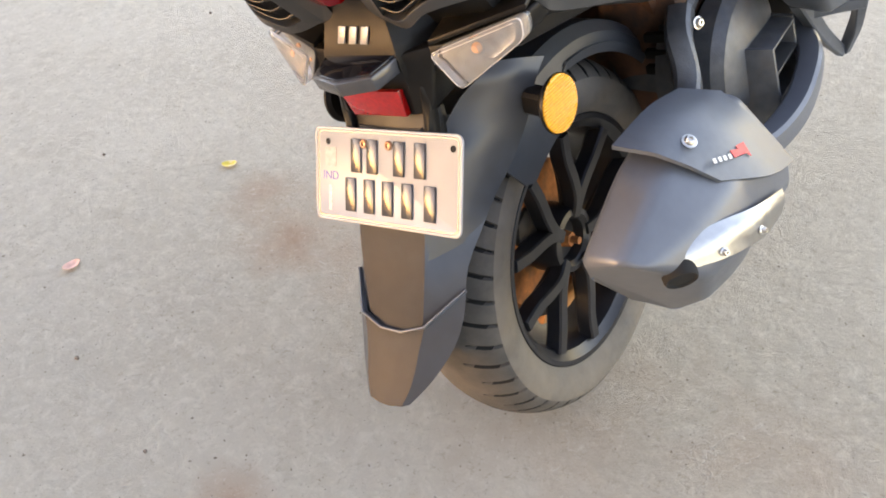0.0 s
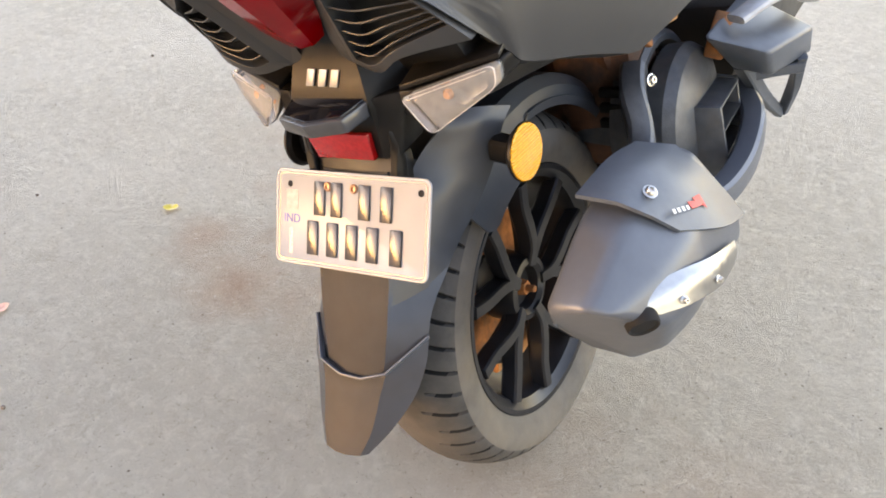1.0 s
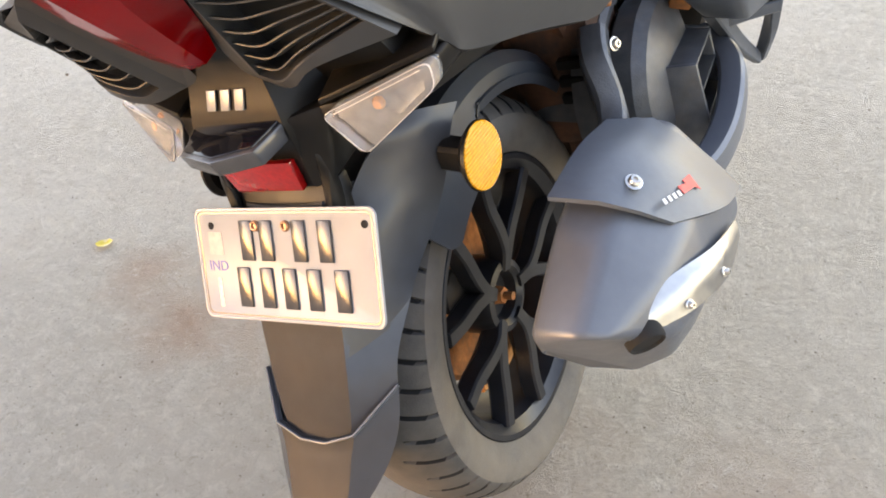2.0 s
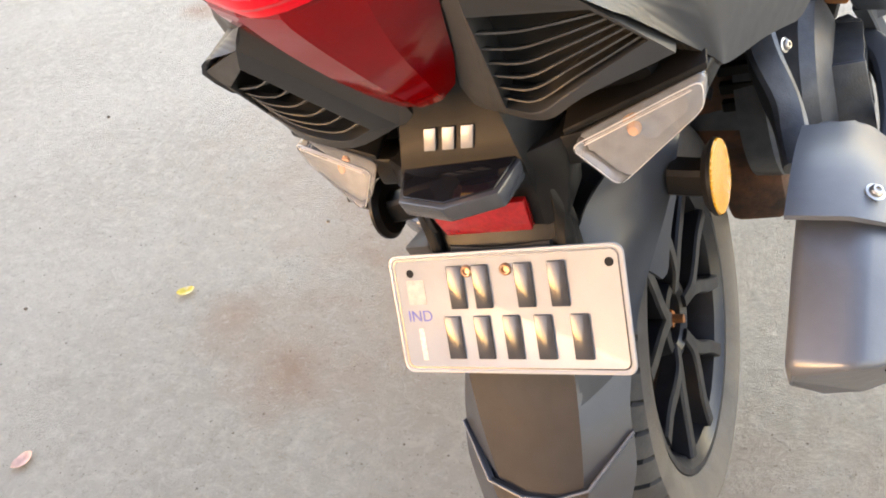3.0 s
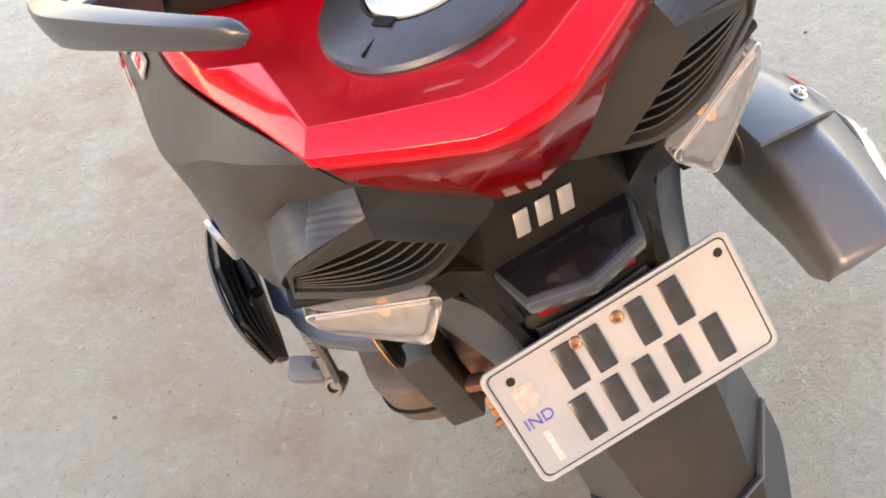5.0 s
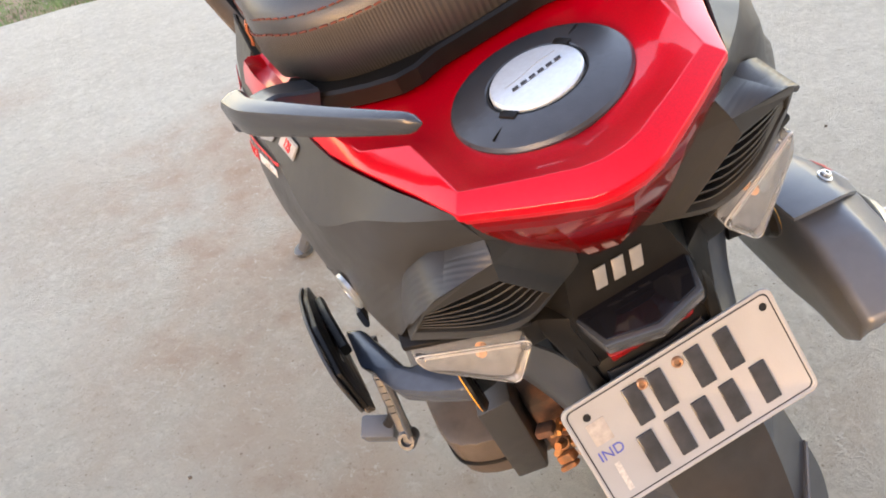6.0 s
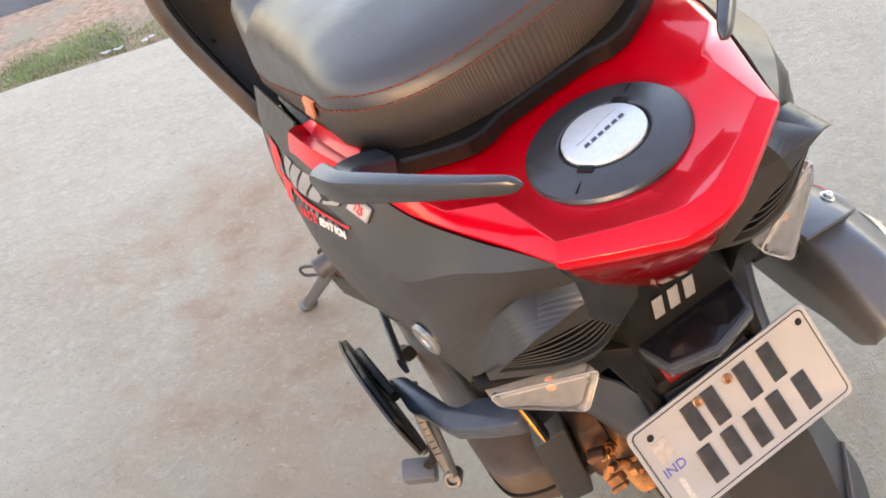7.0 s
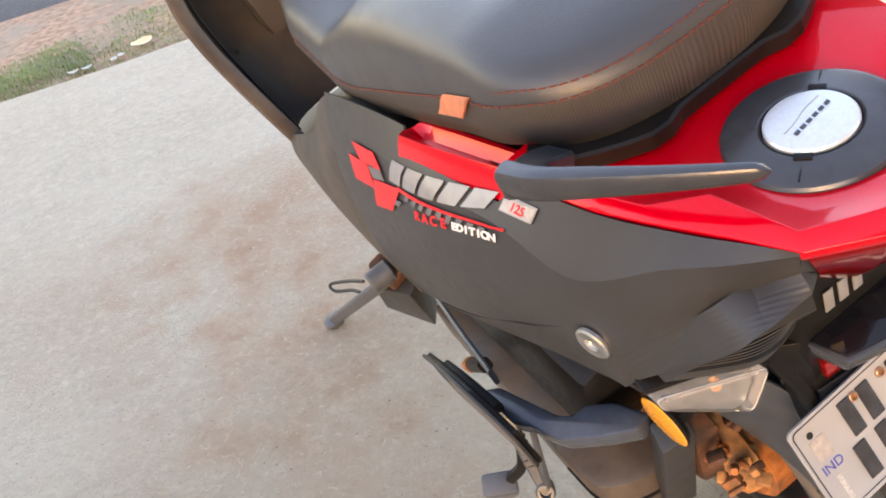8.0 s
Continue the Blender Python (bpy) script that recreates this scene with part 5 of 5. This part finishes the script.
# ---- footboard and front shield ----
part("footboard", block([(-0.20, 0.42, 0.34), (0.20, 0.42, 0.34), (0.20, 1.0, 0.34), (-0.20, 1.0, 0.34), (-0.245, 0.42, 0.47), (0.245, 0.42, 0.47), (0.235, 1.0, 0.44), (-0.235, 1.0, 0.44)], 0.015), APRON, scooter, "dark footboard")
step = refine([[(0.190, 0.424, 0.735), (0.212, 0.426, 0.69), (0.235, 0.428, 0.61), (0.2465, 0.428, 0.52), (0.247, 0.428, 0.44), (0.236, 0.428, 0.36)],
               [(0.200, 0.500, 0.690), (0.224, 0.500, 0.64), (0.245, 0.500, 0.57), (0.254, 0.500, 0.50), (0.252, 0.500, 0.44), (0.238, 0.500, 0.36)],
               [(0.215, 0.640, 0.585), (0.238, 0.640, 0.55), (0.252, 0.640, 0.51), (0.256, 0.640, 0.47), (0.252, 0.640, 0.43), (0.238, 0.640, 0.36)],
               [(0.232, 0.870, 0.480), (0.240, 0.870, 0.47), (0.246, 0.870, 0.45), (0.248, 0.870, 0.43), (0.246, 0.870, 0.41), (0.236, 0.870, 0.36)]], 4, 3)
both("sill_panel", thick(net(step), 0.003), SILL, scooter, "dusty grey sill panel", 30)
APR = [[(-0.225, 0.86, 0.46), (-0.200, 0.945, 0.455), (-0.10, 0.98, 0.45), (0.0, 0.985, 0.45)],
       [(-0.250, 0.90, 0.60), (-0.217, 0.975, 0.60), (-0.10, 1.005, 0.60), (0.0, 1.01, 0.60)],
       [(-0.262, 0.925, 0.70), (-0.222, 0.992, 0.70), (-0.10, 1.022, 0.70), (0.0, 1.028, 0.70)],
       [(-0.256, 0.945, 0.78), (-0.216, 1.008, 0.78), (-0.10, 1.04, 0.78), (0.0, 1.045, 0.78)],
       [(-0.212, 0.99, 0.95), (-0.175, 1.045, 0.95), (-0.08, 1.07, 0.95), (0.0, 1.075, 0.95)]]
apr = refine(APR, 5, 4)
apr = [r + [Vector((-p.x, p.y, p.z)) for p in reversed(r[:-1])] for r in apr]
shield_front = part("front_shield", thick(net(apr), 0.004), APRON, scooter, "dark inner leg shield with screws", 30)
edge = [r[0] for r in apr]
for sign in (1, -1):
    e = [Vector((p.x * sign, p.y, p.z)) for p in edge]
    part("shield_edge", bar(e[::5], 0.015, 0.006, 5, up=(0.4 * sign, -0.9, 0.2)), DUSTY, shield_front, "dusty grey-brown shield edge")
    bead = [r[1].lerp(r[4], 0.5) for r in apr]
    part("shield_bead", bar([Vector((p.x * sign, p.y - 0.004, p.z)) for p in bead[::5]], 0.002, 0.003, 4), APRON, shield_front)
    for p in ((-0.2055, 0.949, 0.469), (-0.2215, 0.979, 0.628), (-0.219, 1.007, 0.777)):
        bolt_at(Vector((p[0] * sign, p[1] - 0.004, p[2])), (0.3 * sign, -1, 0), 0.0055, shield_front, TRIM, "screw", 0.004)
part("glove_box", block([(-0.15, 0.93, 0.62), (0.15, 0.93, 0.62), (0.15, 1.02, 0.62), (-0.15, 1.02, 0.62), (-0.17, 0.95, 0.88), (0.17, 0.95, 0.88), (0.17, 1.05, 0.88), (-0.17, 1.05, 0.88)], 0.015), APRON, shield_front, "dark storage lid")

# ---- side panel graphics ----
def panel_point(y, z, d=0.0015):
    """A point on the left side panel at y and height z, lifted off it by d."""
    best = None
    whole = [[a] + list(r) for (a, _), r in zip(tops, fine)]
    for r0, r1 in zip(whole, whole[1:]):
        if min(r0[1].y, r1[1].y) - 1e-6 <= y <= max(r0[1].y, r1[1].y) + 1e-6:
            t = (y - r0[1].y) / (r1[1].y - r0[1].y)
            row = [a.lerp(b, t) for a, b in zip(r0, r1)]
            for a, b in zip(row, row[1:]):
                if b.z <= z <= a.z:
                    k = (a.z - z) / (a.z - b.z)
                    best = a.lerp(b, k)
            best = best or (row[0] if z > row[0].z else row[-1])
    return Vector((-best.x - d, best.y, best.z))


def decal(name, outline, material, label="", d=0.0015, n=6):
    """A thin print that follows the panel. outline: four corners (y, z): start top, end top, end low, start low."""
    (ya, za), (yb, zb), (yc, zc), (yd, zd) = outline
    rows = []
    for i in range(n + 1):
        t = i / n
        yt, zt, yl, zl = ya + (yb - ya) * t, za + (zb - za) * t, yd + (yc - yd) * t, zd + (zc - zd) * t
        rows.append([panel_point(yt + (yl - yt) * k / 3, zt + (zl - zt) * k / 3, d) for k in range(4)])
    return part(name, thick(net(rows), 0.0006), material, panel_l, label)


GREYPRINT = mat("dark_grey_print", (0.10, 0.10, 0.105), 0.5, noise_scale=60)
def word_z(y, low):
    """Upper and lower line of the model badge at y."""
    k = (0.19 - y) / 0.19
    return (0.729 + 0.047 * k) if low else (0.752 + 0.034 * k)


for k in range(5):
    y0 = 0.192 - 0.0385 * k
    y1 = y0 - 0.031
    decal("badge_block", [(y0 - 0.006, word_z(y0 - 0.006, False)), (y1 - 0.006, word_z(y1 - 0.006, False)), (y1 + 0.004, word_z(y1 + 0.004, True)), (y0 + 0.004, word_z(y0 + 0.004, True))], SILVER,
          "silver slanted block of a model badge" if k == 0 else "", 0.003, 3)
decal("badge_frame", [(-0.008, 0.787), (-0.048, 0.789), (-0.046, 0.779), (-0.006, 0.777)], SILVER, "silver-framed engine size badge", 0.003, 3)
decal("badge_field", [(-0.010, 0.7858), (-0.0465, 0.7878), (-0.0447, 0.7802), (-0.0082, 0.7782)], HOLO, "", 0.0036, 3)


def on_panel(y, z, d=0.004):
    """A frame on the left side panel for lettering that reads towards the tail."""
    o, a, b = panel_point(y, z, d), panel_point(y + 0.01, z, d), panel_point(y - 0.01, z, d)
    c = panel_point(y, z - 0.008, d)
    return o, (b - a), (o - c)


o, u, v = on_panel(-0.027, 0.783)
lettering("125", 0.011, REDPRINT, panel_l, frame_of(o, u + Vector((0, 0, 0.0005)), v), "engine_size", 0.0003, 0.15, 0.0002, 1.1)
decal("red_check", [(0.313, 0.724), (0.240, 0.740), (0.222, 0.727), (0.292, 0.708)], REDPRINT, "red check print", 0.0030, 5)
decal("red_check", [(0.339, 0.697), (0.268, 0.714), (0.252, 0.692), (0.330, 0.668)], REDPRINT, "red check print", 0.0030, 5)
decal("red_check", [(0.252, 0.704), (0.167, 0.731), (0.200, 0.690), (0.262, 0.665)], REDPRINT, "red check print", 0.0030, 5)
decal("grey_check", [(0.266, 0.713), (0.225, 0.726), (0.215, 0.718), (0.253, 0.704)], GREYPRINT, "dark grey check print", 0.0028, 3)
decal("grey_check", [(0.200, 0.706), (0.165, 0.718), (0.175, 0.708), (0.205, 0.698)], GREYPRINT, "dark grey check print", 0.0028, 3)
decal("red_line", [(0.175, 0.731), (-0.020, 0.7690), (-0.020, 0.7672), (0.175, 0.7265)], REDPRINT, "thin red line", 0.0030, 14)
for k in range(9):
    y0, z0 = 0.150 - 0.017 * k, 0.7285 + 0.0030 * k
    decal("grey_dash", [(y0, z0 + 0.006), (y0 - 0.009, z0 + 0.0075), (y0 - 0.002, z0 - 0.003), (y0 + 0.007, z0 - 0.0045)], GREYPRINT, "", 0.0028, 2)


def word(text, start, end, size, material, name):
    """Letters one by one along a line on the left side panel."""
    n = len(text)
    for k, ch in enumerate(text):
        t = (k + 0.5) / n
        y, z = start[0] + (end[0] - start[0]) * t, start[1] + (end[1] - start[1]) * t
        o = panel_point(y, z, 0.0032)
        along = panel_point(y + (end[0] - start[0]) * 0.4 / n, z + (end[1] - start[1]) * 0.4 / n, 0.0032) - panel_point(y - (end[0] - start[0]) * 0.4 / n, z - (end[1] - start[1]) * 0.4 / n, 0.0032)
        lettering(ch, size, material, panel_l, frame_of(o, along, panel_point(y, z + 0.005, 0.0032) - panel_point(y, z - 0.005, 0.0032)), name, 0.0004, 0.2, 0.0004, 1.45)


word("RACE", (0.136, 0.7185), (0.064, 0.7400), 0.0140, REDPRINT, "race_letter")
word("EDITION", (0.059, 0.7410), (-0.008, 0.7560), 0.0108, WHITE, "edition_letter")

# ---- ground ----
def concrete_material():
    m = bpy.data.materials.new("worn_concrete")
    m.use_nodes = True
    n, l = m.node_tree.nodes, m.node_tree.links
    p = n["Principled BSDF"]
    tc = n.new("ShaderNodeTexCoord")

    def noise_tex(scale, detail, rough=0.6, distort=0.0):
        t = n.new("ShaderNodeTexNoise")
        t.inputs["Scale"].default_value, t.inputs["Detail"].default_value = scale, detail
        t.inputs["Roughness"].default_value, t.inputs["Distortion"].default_value = rough, distort
        l.new(tc.outputs["Object"], t.inputs["Vector"])
        return t.outputs["Fac"]

    def ramp(fac, a, b):
        r = n.new("ShaderNodeMapRange")
        r.inputs["From Min"].default_value, r.inputs["From Max"].default_value = a, b
        l.new(fac, r.inputs["Value"])
        return r.outputs["Result"]

    def blend(a, b, fac, kind="MIX"):
        x = n.new("ShaderNodeMix")
        x.data_type, x.blend_type = "RGBA", kind
        for slot, v in (("A", a), ("B", b), ("Factor", fac)):
            if isinstance(v, (tuple, float)):
                x.inputs[slot].default_value = v
            else:
                l.new(v, x.inputs[slot])
        return x.outputs["Result"]

    base = blend((0.505, 0.443, 0.361, 1), (0.581, 0.515, 0.427, 1), ramp(noise_tex(2.2, 5, 0.6), 0.35, 0.65))
    base = blend(base, (0.404, 0.347, 0.273, 1), ramp(noise_tex(9, 12, 0.80), 0.50, 0.80))
    base = blend(base, (0.616, 0.550, 0.458, 1), ramp(noise_tex(34, 10, 0.80, 0.6), 0.48, 0.62))
    # fine dark mottling, partly the shaded sides of small lumps put into colour
    base = blend(base, (0.394, 0.334, 0.259, 1), ramp(noise_tex(62, 10, 0.85, 0.4), 0.545, 0.65))
    speck = blend(base, (0.164, 0.125, 0.094, 1), ramp(noise_tex(110, 2, 0.5), 0.70, 0.77))
    # rust-red damp stains where water and mud have dripped
    wob = n.new("ShaderNodeTexNoise")
    wob.inputs["Scale"].default_value, wob.inputs["Detail"].default_value = 9, 6
    l.new(tc.outputs["Object"], wob.inputs["Vector"])
    col = speck
    for x, y, r, depth in ((-0.58, -0.01, 0.11, 0.6), (-0.72, 0.06, 0.10, 0.6), (-0.30, -0.45, 0.06, 0.8), (-1.48, 1.07, 0.07, 0.8), (-0.40, 1.30, 0.40, 0.8), (-0.50, 0.36, 0.26, 0.50),
                           (-0.42, 0.12, 0.22, 0.55), (-0.42, 0.80, 0.36, 0.60), (0.05, -0.10, 0.22, 0.35), (-1.70, 1.55, 0.12, 0.4), (-1.2, 2.1, 0.18, 0.35), (0.35, -0.02, 0.16, 0.3), (-0.72, 0.62, 0.36, 0.36), (-0.85, 1.25, 0.40, 0.34)):
        sub_ = n.new("ShaderNodeVectorMath")
        sub_.operation = "DISTANCE"
        l.new(tc.outputs["Object"], sub_.inputs[0])
        sub_.inputs[1].default_value = (x, y, 0)
        shake = n.new("ShaderNodeMath")
        shake.operation = "MULTIPLY_ADD"
        l.new(wob.outputs["Fac"], shake.inputs[0])
        shake.inputs[1].default_value = r * 1.8
        l.new(sub_.outputs["Value"], shake.inputs[2])
        fade = n.new("ShaderNodeMapRange")
        fade.inputs["From Min"].default_value, fade.inputs["From Max"].default_value = r * 0.6, r * 2.0
        fade.inputs["To Min"].default_value, fade.inputs["To Max"].default_value = depth, 0.0
        l.new(shake.outputs[0], fade.inputs["Value"])
        col = blend(col, (0.404, 0.219, 0.131, 1), fade.outputs["Result"])
    # pale chalky creases and dark hairline scratches, each in broken stretches
    def vein(scale, width, mask_scale, lo, hi, distort):
        d = n.new("ShaderNodeMath")
        d.operation = "SUBTRACT"
        l.new(noise_tex(scale, 4, 0.55, distort), d.inputs[0])
        d.inputs[1].default_value = 0.5
        a = n.new("ShaderNodeMath")
        a.operation = "ABSOLUTE"
        l.new(d.outputs[0], a.inputs[0])
        line = n.new("ShaderNodeMapRange")
        line.inputs["From Min"].default_value, line.inputs["From Max"].default_value = 0.0, width
        line.inputs["To Min"].default_value, line.inputs["To Max"].default_value = 1.0, 0.0
        l.new(a.outputs[0], line.inputs["Value"])
        both_ = n.new("ShaderNodeMath")
        both_.operation = "MULTIPLY"
        l.new(line.outputs["Result"], both_.inputs[0])
        l.new(ramp(noise_tex(mask_scale, 3), lo, hi), both_.inputs[1])
        return both_.outputs[0]

    pale = vein(9, 0.012, 6, 0.54, 0.74, 0.4)
    # fine pale mottling, partly the lit sides of small lumps put into colour
    lump_light = ramp(noise_tex(48, 12, 0.85, 0.8), 0.555, 0.64)
    col = blend(col, (0.626, 0.561, 0.472, 1), pale)
    col = blend(col, (0.646, 0.581, 0.492, 1), lump_light)
    l.new(col, p.inputs["Base Color"])
    p.inputs["Roughness"].default_value = 0.9
    p.inputs["Specular IOR Level"].default_value = 0.15
    h1, h2, h3 = noise_tex(46, 12, 0.85, 0.5), noise_tex(150, 6, 0.75), noise_tex(14, 6, 0.7)
    add = n.new("ShaderNodeMath")
    add.operation = "MULTIPLY_ADD"
    l.new(h2, add.inputs[0])
    add.inputs[1].default_value = 0.45
    l.new(h1, add.inputs[2])
    add2 = n.new("ShaderNodeMath")
    add2.operation = "MULTIPLY_ADD"
    l.new(h3, add2.inputs[0])
    add2.inputs[1].default_value = 0.8
    l.new(add.outputs[0], add2.inputs[2])
    add3 = n.new("ShaderNodeMath")
    add3.operation = "MULTIPLY_ADD"
    l.new(pale, add3.inputs[0])
    add3.inputs[1].default_value = 0.35
    l.new(add2.outputs[0], add3.inputs[2])
    b = n.new("ShaderNodeBump")
    b.inputs["Strength"].default_value, b.inputs["Distance"].default_value = 1.0, 0.011
    l.new(add3.outputs[0], b.inputs["Height"])
    l.new(b.outputs["Normal"], p.inputs["Normal"])
    return m


CONCRETE = concrete_material()
SOIL = mat("red_soil", (0.38, 0.23, 0.15), 0.95, noise_scale=26, vary=0.4, bump=1.0, bump_scale=40, color2=(0.31, 0.245, 0.175), patch_scale=3.5)
ASPHALT = mat("asphalt", (0.100, 0.102, 0.102), 0.9, noise_scale=160, vary=0.5, bump=0.8, bump_scale=180, color2=(0.13, 0.125, 0.118), patch_scale=3)
GRASS = mat("short_grass", (0.17, 0.245, 0.075), 0.7, noise_scale=4, vary=0.35, color2=(0.25, 0.25, 0.12), patch_scale=3, patch=(0.45, 0.75))
PAPER = mat("pale_litter", (0.58, 0.56, 0.52), 0.7, noise_scale=30)
YELLOW = mat("yellow_leaf", (0.66, 0.50, 0.06), 0.6, noise_scale=60, vary=0.3, color2=(0.62, 0.55, 0.40), patch_scale=70)
PINK = mat("pink_petal", (0.58, 0.34, 0.27), 0.7, noise_scale=80, vary=0.3)
PEBBLE = mat("dark_pebble", (0.16, 0.13, 0.11), 0.9, noise_scale=90, vary=0.3)


def setting(name, bm, material, label):
    ob = part(name, bm, material, None, "", 60)
    return tagged(ob, label, kind="structure")


big = bmesh.new()
bmesh.ops.create_grid(big, x_segments=40, y_segments=40, size=300)
for v in big.verts:
    v.co.z = -0.045
setting("ground", big, SOIL, "red earth that runs out to the horizon")
# concrete yard with an uneven far edge
xs = [-12 + 0.25 * i for i in range(97)]
top, side = [], []
edge_y = [2.83 + 0.05 * noise.noise(Vector((x * 1.3, 0, 0))) + 0.02 * noise.noise(Vector((x * 6, 3, 0))) + 0.03 * (-x - 0.5) * (1 if -3 < x < 0 else 0) for x in xs]
rows = [[Vector((x, -12, 0)) for x in xs], [Vector((x, e, 0)) for x, e in zip(xs, edge_y)], [Vector((x, e + 0.015, -0.02)) for x, e in zip(xs, edge_y)], [Vector((x, e + 0.02, -0.08)) for x, e in zip(xs, edge_y)]]
setting("pavement", net(rows), CONCRETE, "worn pale concrete yard with rusty stains")
road_rows = [[Vector((x, y + (0.05 * noise.noise(Vector((x * 1.1, 9, 0))) if y < 5 else 0), z)) for x in xs] for y, z in ((4.16, -0.05), (4.22, -0.022), (12, -0.01))]
setting("road", net(road_rows), ASPHALT, "dark asphalt road beyond the earth verge")


def grass_mesh():
    rnd = random.Random(5)
    verts, faces = [], []
    for _ in range(70000):
        x = rnd.uniform(-3.2, 1.2)
        y = rnd.uniform(2.80, 3.62)
        far = (y - 2.84) / 0.62
        if noise.noise(Vector((x * 3, y * 3, 4))) + rnd.uniform(-0.3, 0.3) < -0.22 + 0.55 * max(0.0, far - 0.45) or y < 2.90 + 0.06 * rnd.random() + 0.03 * max(0.0, -x - 0.5) or (x > -0.62 and rnd.random() < 0.6 + 0.4 * noise.noise(Vector((x * 9, y * 9, 1)))):
            continue
        h, a, w = rnd.uniform(0.006, 0.024), rnd.uniform(0, 6.28), rnd.uniform(0.0009, 0.0021)
        dx, dy = math.cos(a), math.sin(a)
        lean = rnd.uniform(0.4, 1.6) * h
        k = len(verts)
        verts += [(x - dy * w, y + dx * w, -0.046), (x + dy * w, y - dx * w, -0.046), (x + dx * lean * 0.4 + dy * w * 0.7, y + dy * lean * 0.4 - dx * w * 0.7, -0.045 + h * 0.6),
                  (x + dx * lean * 0.4 - dy * w * 0.7, y + dy * lean * 0.4 + dx * w * 0.7, -0.045 + h * 0.6), (x + dx * lean, y + dy * lean, -0.045 + h)]
        faces += [(k, k + 1, k + 2, k + 3), (k + 3, k + 2, k + 4)]
    me = bpy.data.meshes.new("grass")
    me.from_pydata(verts, [], faces)
    me.materials.append(GRASS)
    return me


tagged(new("grass", grass_mesh()), "short patchy green grass along the concrete edge", "grass", kind="stuff")


def lump(name, c, size, material, label, category, seed=0, flat=0.6):
    bm = bmesh.new()
    bmesh.ops.create_icosphere(bm, subdivisions=2, radius=1.0)
    for v in bm.verts:
        k = 1 + 0.35 * noise.noise(v.co * 1.4 + Vector((seed, 0, 0)))
        v.co = Vector((v.co.x * size[0] * k, v.co.y * size[1] * k, max(v.co.z * k, -0.6) * size[2]))
    lowest = min(v.co.z for v in bm.verts)
    for v in bm.verts:
        v.co.z -= lowest
    ob = part(name, bm, material, None, "", 40)
    ob.location = c
    return tagged(ob, label, category)


def scrap(name, c, size, turn, material, label, category, curl=0.4):
    rows = []
    for i in range(7):
        u = i / 6 * 2 - 1
        half = math.sqrt(max(0.0, 1 - u * u)) * 0.9 + 0.1
        rows.append([Vector((u * size[0], v * half * size[1], curl * size[0] * (u * u * 0.7 + 0.4 * v * v * half) + 0.0015)) for v in (-1, -0.5, 0, 0.5, 1)])
    ob = part(name, thick(net(rows), 0.0006), material, None, "", 60)
    ob.matrix_world = pose(*c, 0, 0, turn)
    return tagged(ob, label, category)


scrap("leaf", (-0.858, 0.093, 0.001), (0.016, 0.010), 35, YELLOW, "small curled yellow leaf on the concrete", "leaf")
scrap("petal", (-0.903, -0.272, 0.001), (0.017, 0.011), 70, PINK, "dried pink petal on the concrete", "petal")
scrap("wrapper", (-0.400, 3.055, -0.03), (0.05, 0.04), 20, mat("cream_card", (0.66, 0.55, 0.30), 0.6, noise_scale=20), "cream scrap of card in the grass", "litter", 0.25)
for k, (x, y) in enumerate(((-0.645, 2.995), (-0.535, 2.985), (-0.50, 3.01), (-0.70, 3.0))):
    scrap("wrapper", (x, y, -0.036), (0.024 - 0.004 * (k % 3), 0.014), 10 + 55 * k, PAPER, "crumpled white plastic scrap in the grass", "litter", 0.5)
lump("stone", (-0.312, 3.872, -0.047), (0.05, 0.045, 0.05), PAPER, "pale stone on the red earth", "stone", 3)
for k, (x, y, s) in enumerate(((-1.137, -0.015, 0.006), (-0.709, -0.406, 0.007), (-0.467, -0.464, 0.006), (-0.69, 0.32, 0.006), (-1.40, 0.55, 0.007), (0.55, 0.35, 0.006), (0.72, 0.62, 0.006))):
    lump("pebble", (x, y, 0), (s * 0.6, s * 0.5, s * 0.4), PEBBLE, "tiny dark pebble on the concrete", "pebble", k)


def grit_mesh():
    rnd = random.Random(8)
    verts, faces = [], []
    for _ in range(2600):
        x, y = rnd.uniform(-1.9, 1.1), rnd.uniform(-0.7, 2.6)
        s = rnd.uniform(0.0006, 0.0015) * (1 if rnd.random() < 0.95 else 1.6)
        k = len(verts)
        a = rnd.uniform(0, 6.28)
        for i in range(4):
            w = a + i * 1.571
            verts.append((x + s * math.cos(w) * rnd.uniform(0.7, 1.2), y + s * math.sin(w) * rnd.uniform(0.7, 1.2), -0.0002))
        verts.append((x, y, s * 0.8))
        faces += [(k, k + 1, k + 4), (k + 1, k + 2, k + 4), (k + 2, k + 3, k + 4), (k + 3, k, k + 4)]
    me = bpy.data.meshes.new("grit")
    me.from_pydata(verts, [], faces)
    me.materials.append(PEBBLE)
    return me


tagged(new("grit", grit_mesh()), "fine scattered grit on the concrete", "grit", kind="stuff")

# unseen plastered walls added south and west to block sky; a gap admits the sun
PLASTER = mat("grey_brown_plaster", (0.30, 0.24, 0.20), 0.9, noise_scale=6, vary=0.15, bump=0.3, bump_scale=60, color2=(0.28, 0.22, 0.18), patch_scale=1.2)
gateway = joined(box((0.975, -4.2, 2.78), (4.65, 0.30, 5.7), 0.01), box((-4.05, -4.2, 4.42), (5.4, 0.30, 2.4), 0.01))
setting("sky_block_south", gateway, PLASTER, "unseen wall added to block the southern sky, with a gap for the sun")
setting("sky_block_west", box((-6.6, -0.6, 0.90), (0.30, 7.5, 1.95), 0.01), PLASTER, "unseen low wall added to block the western sky")
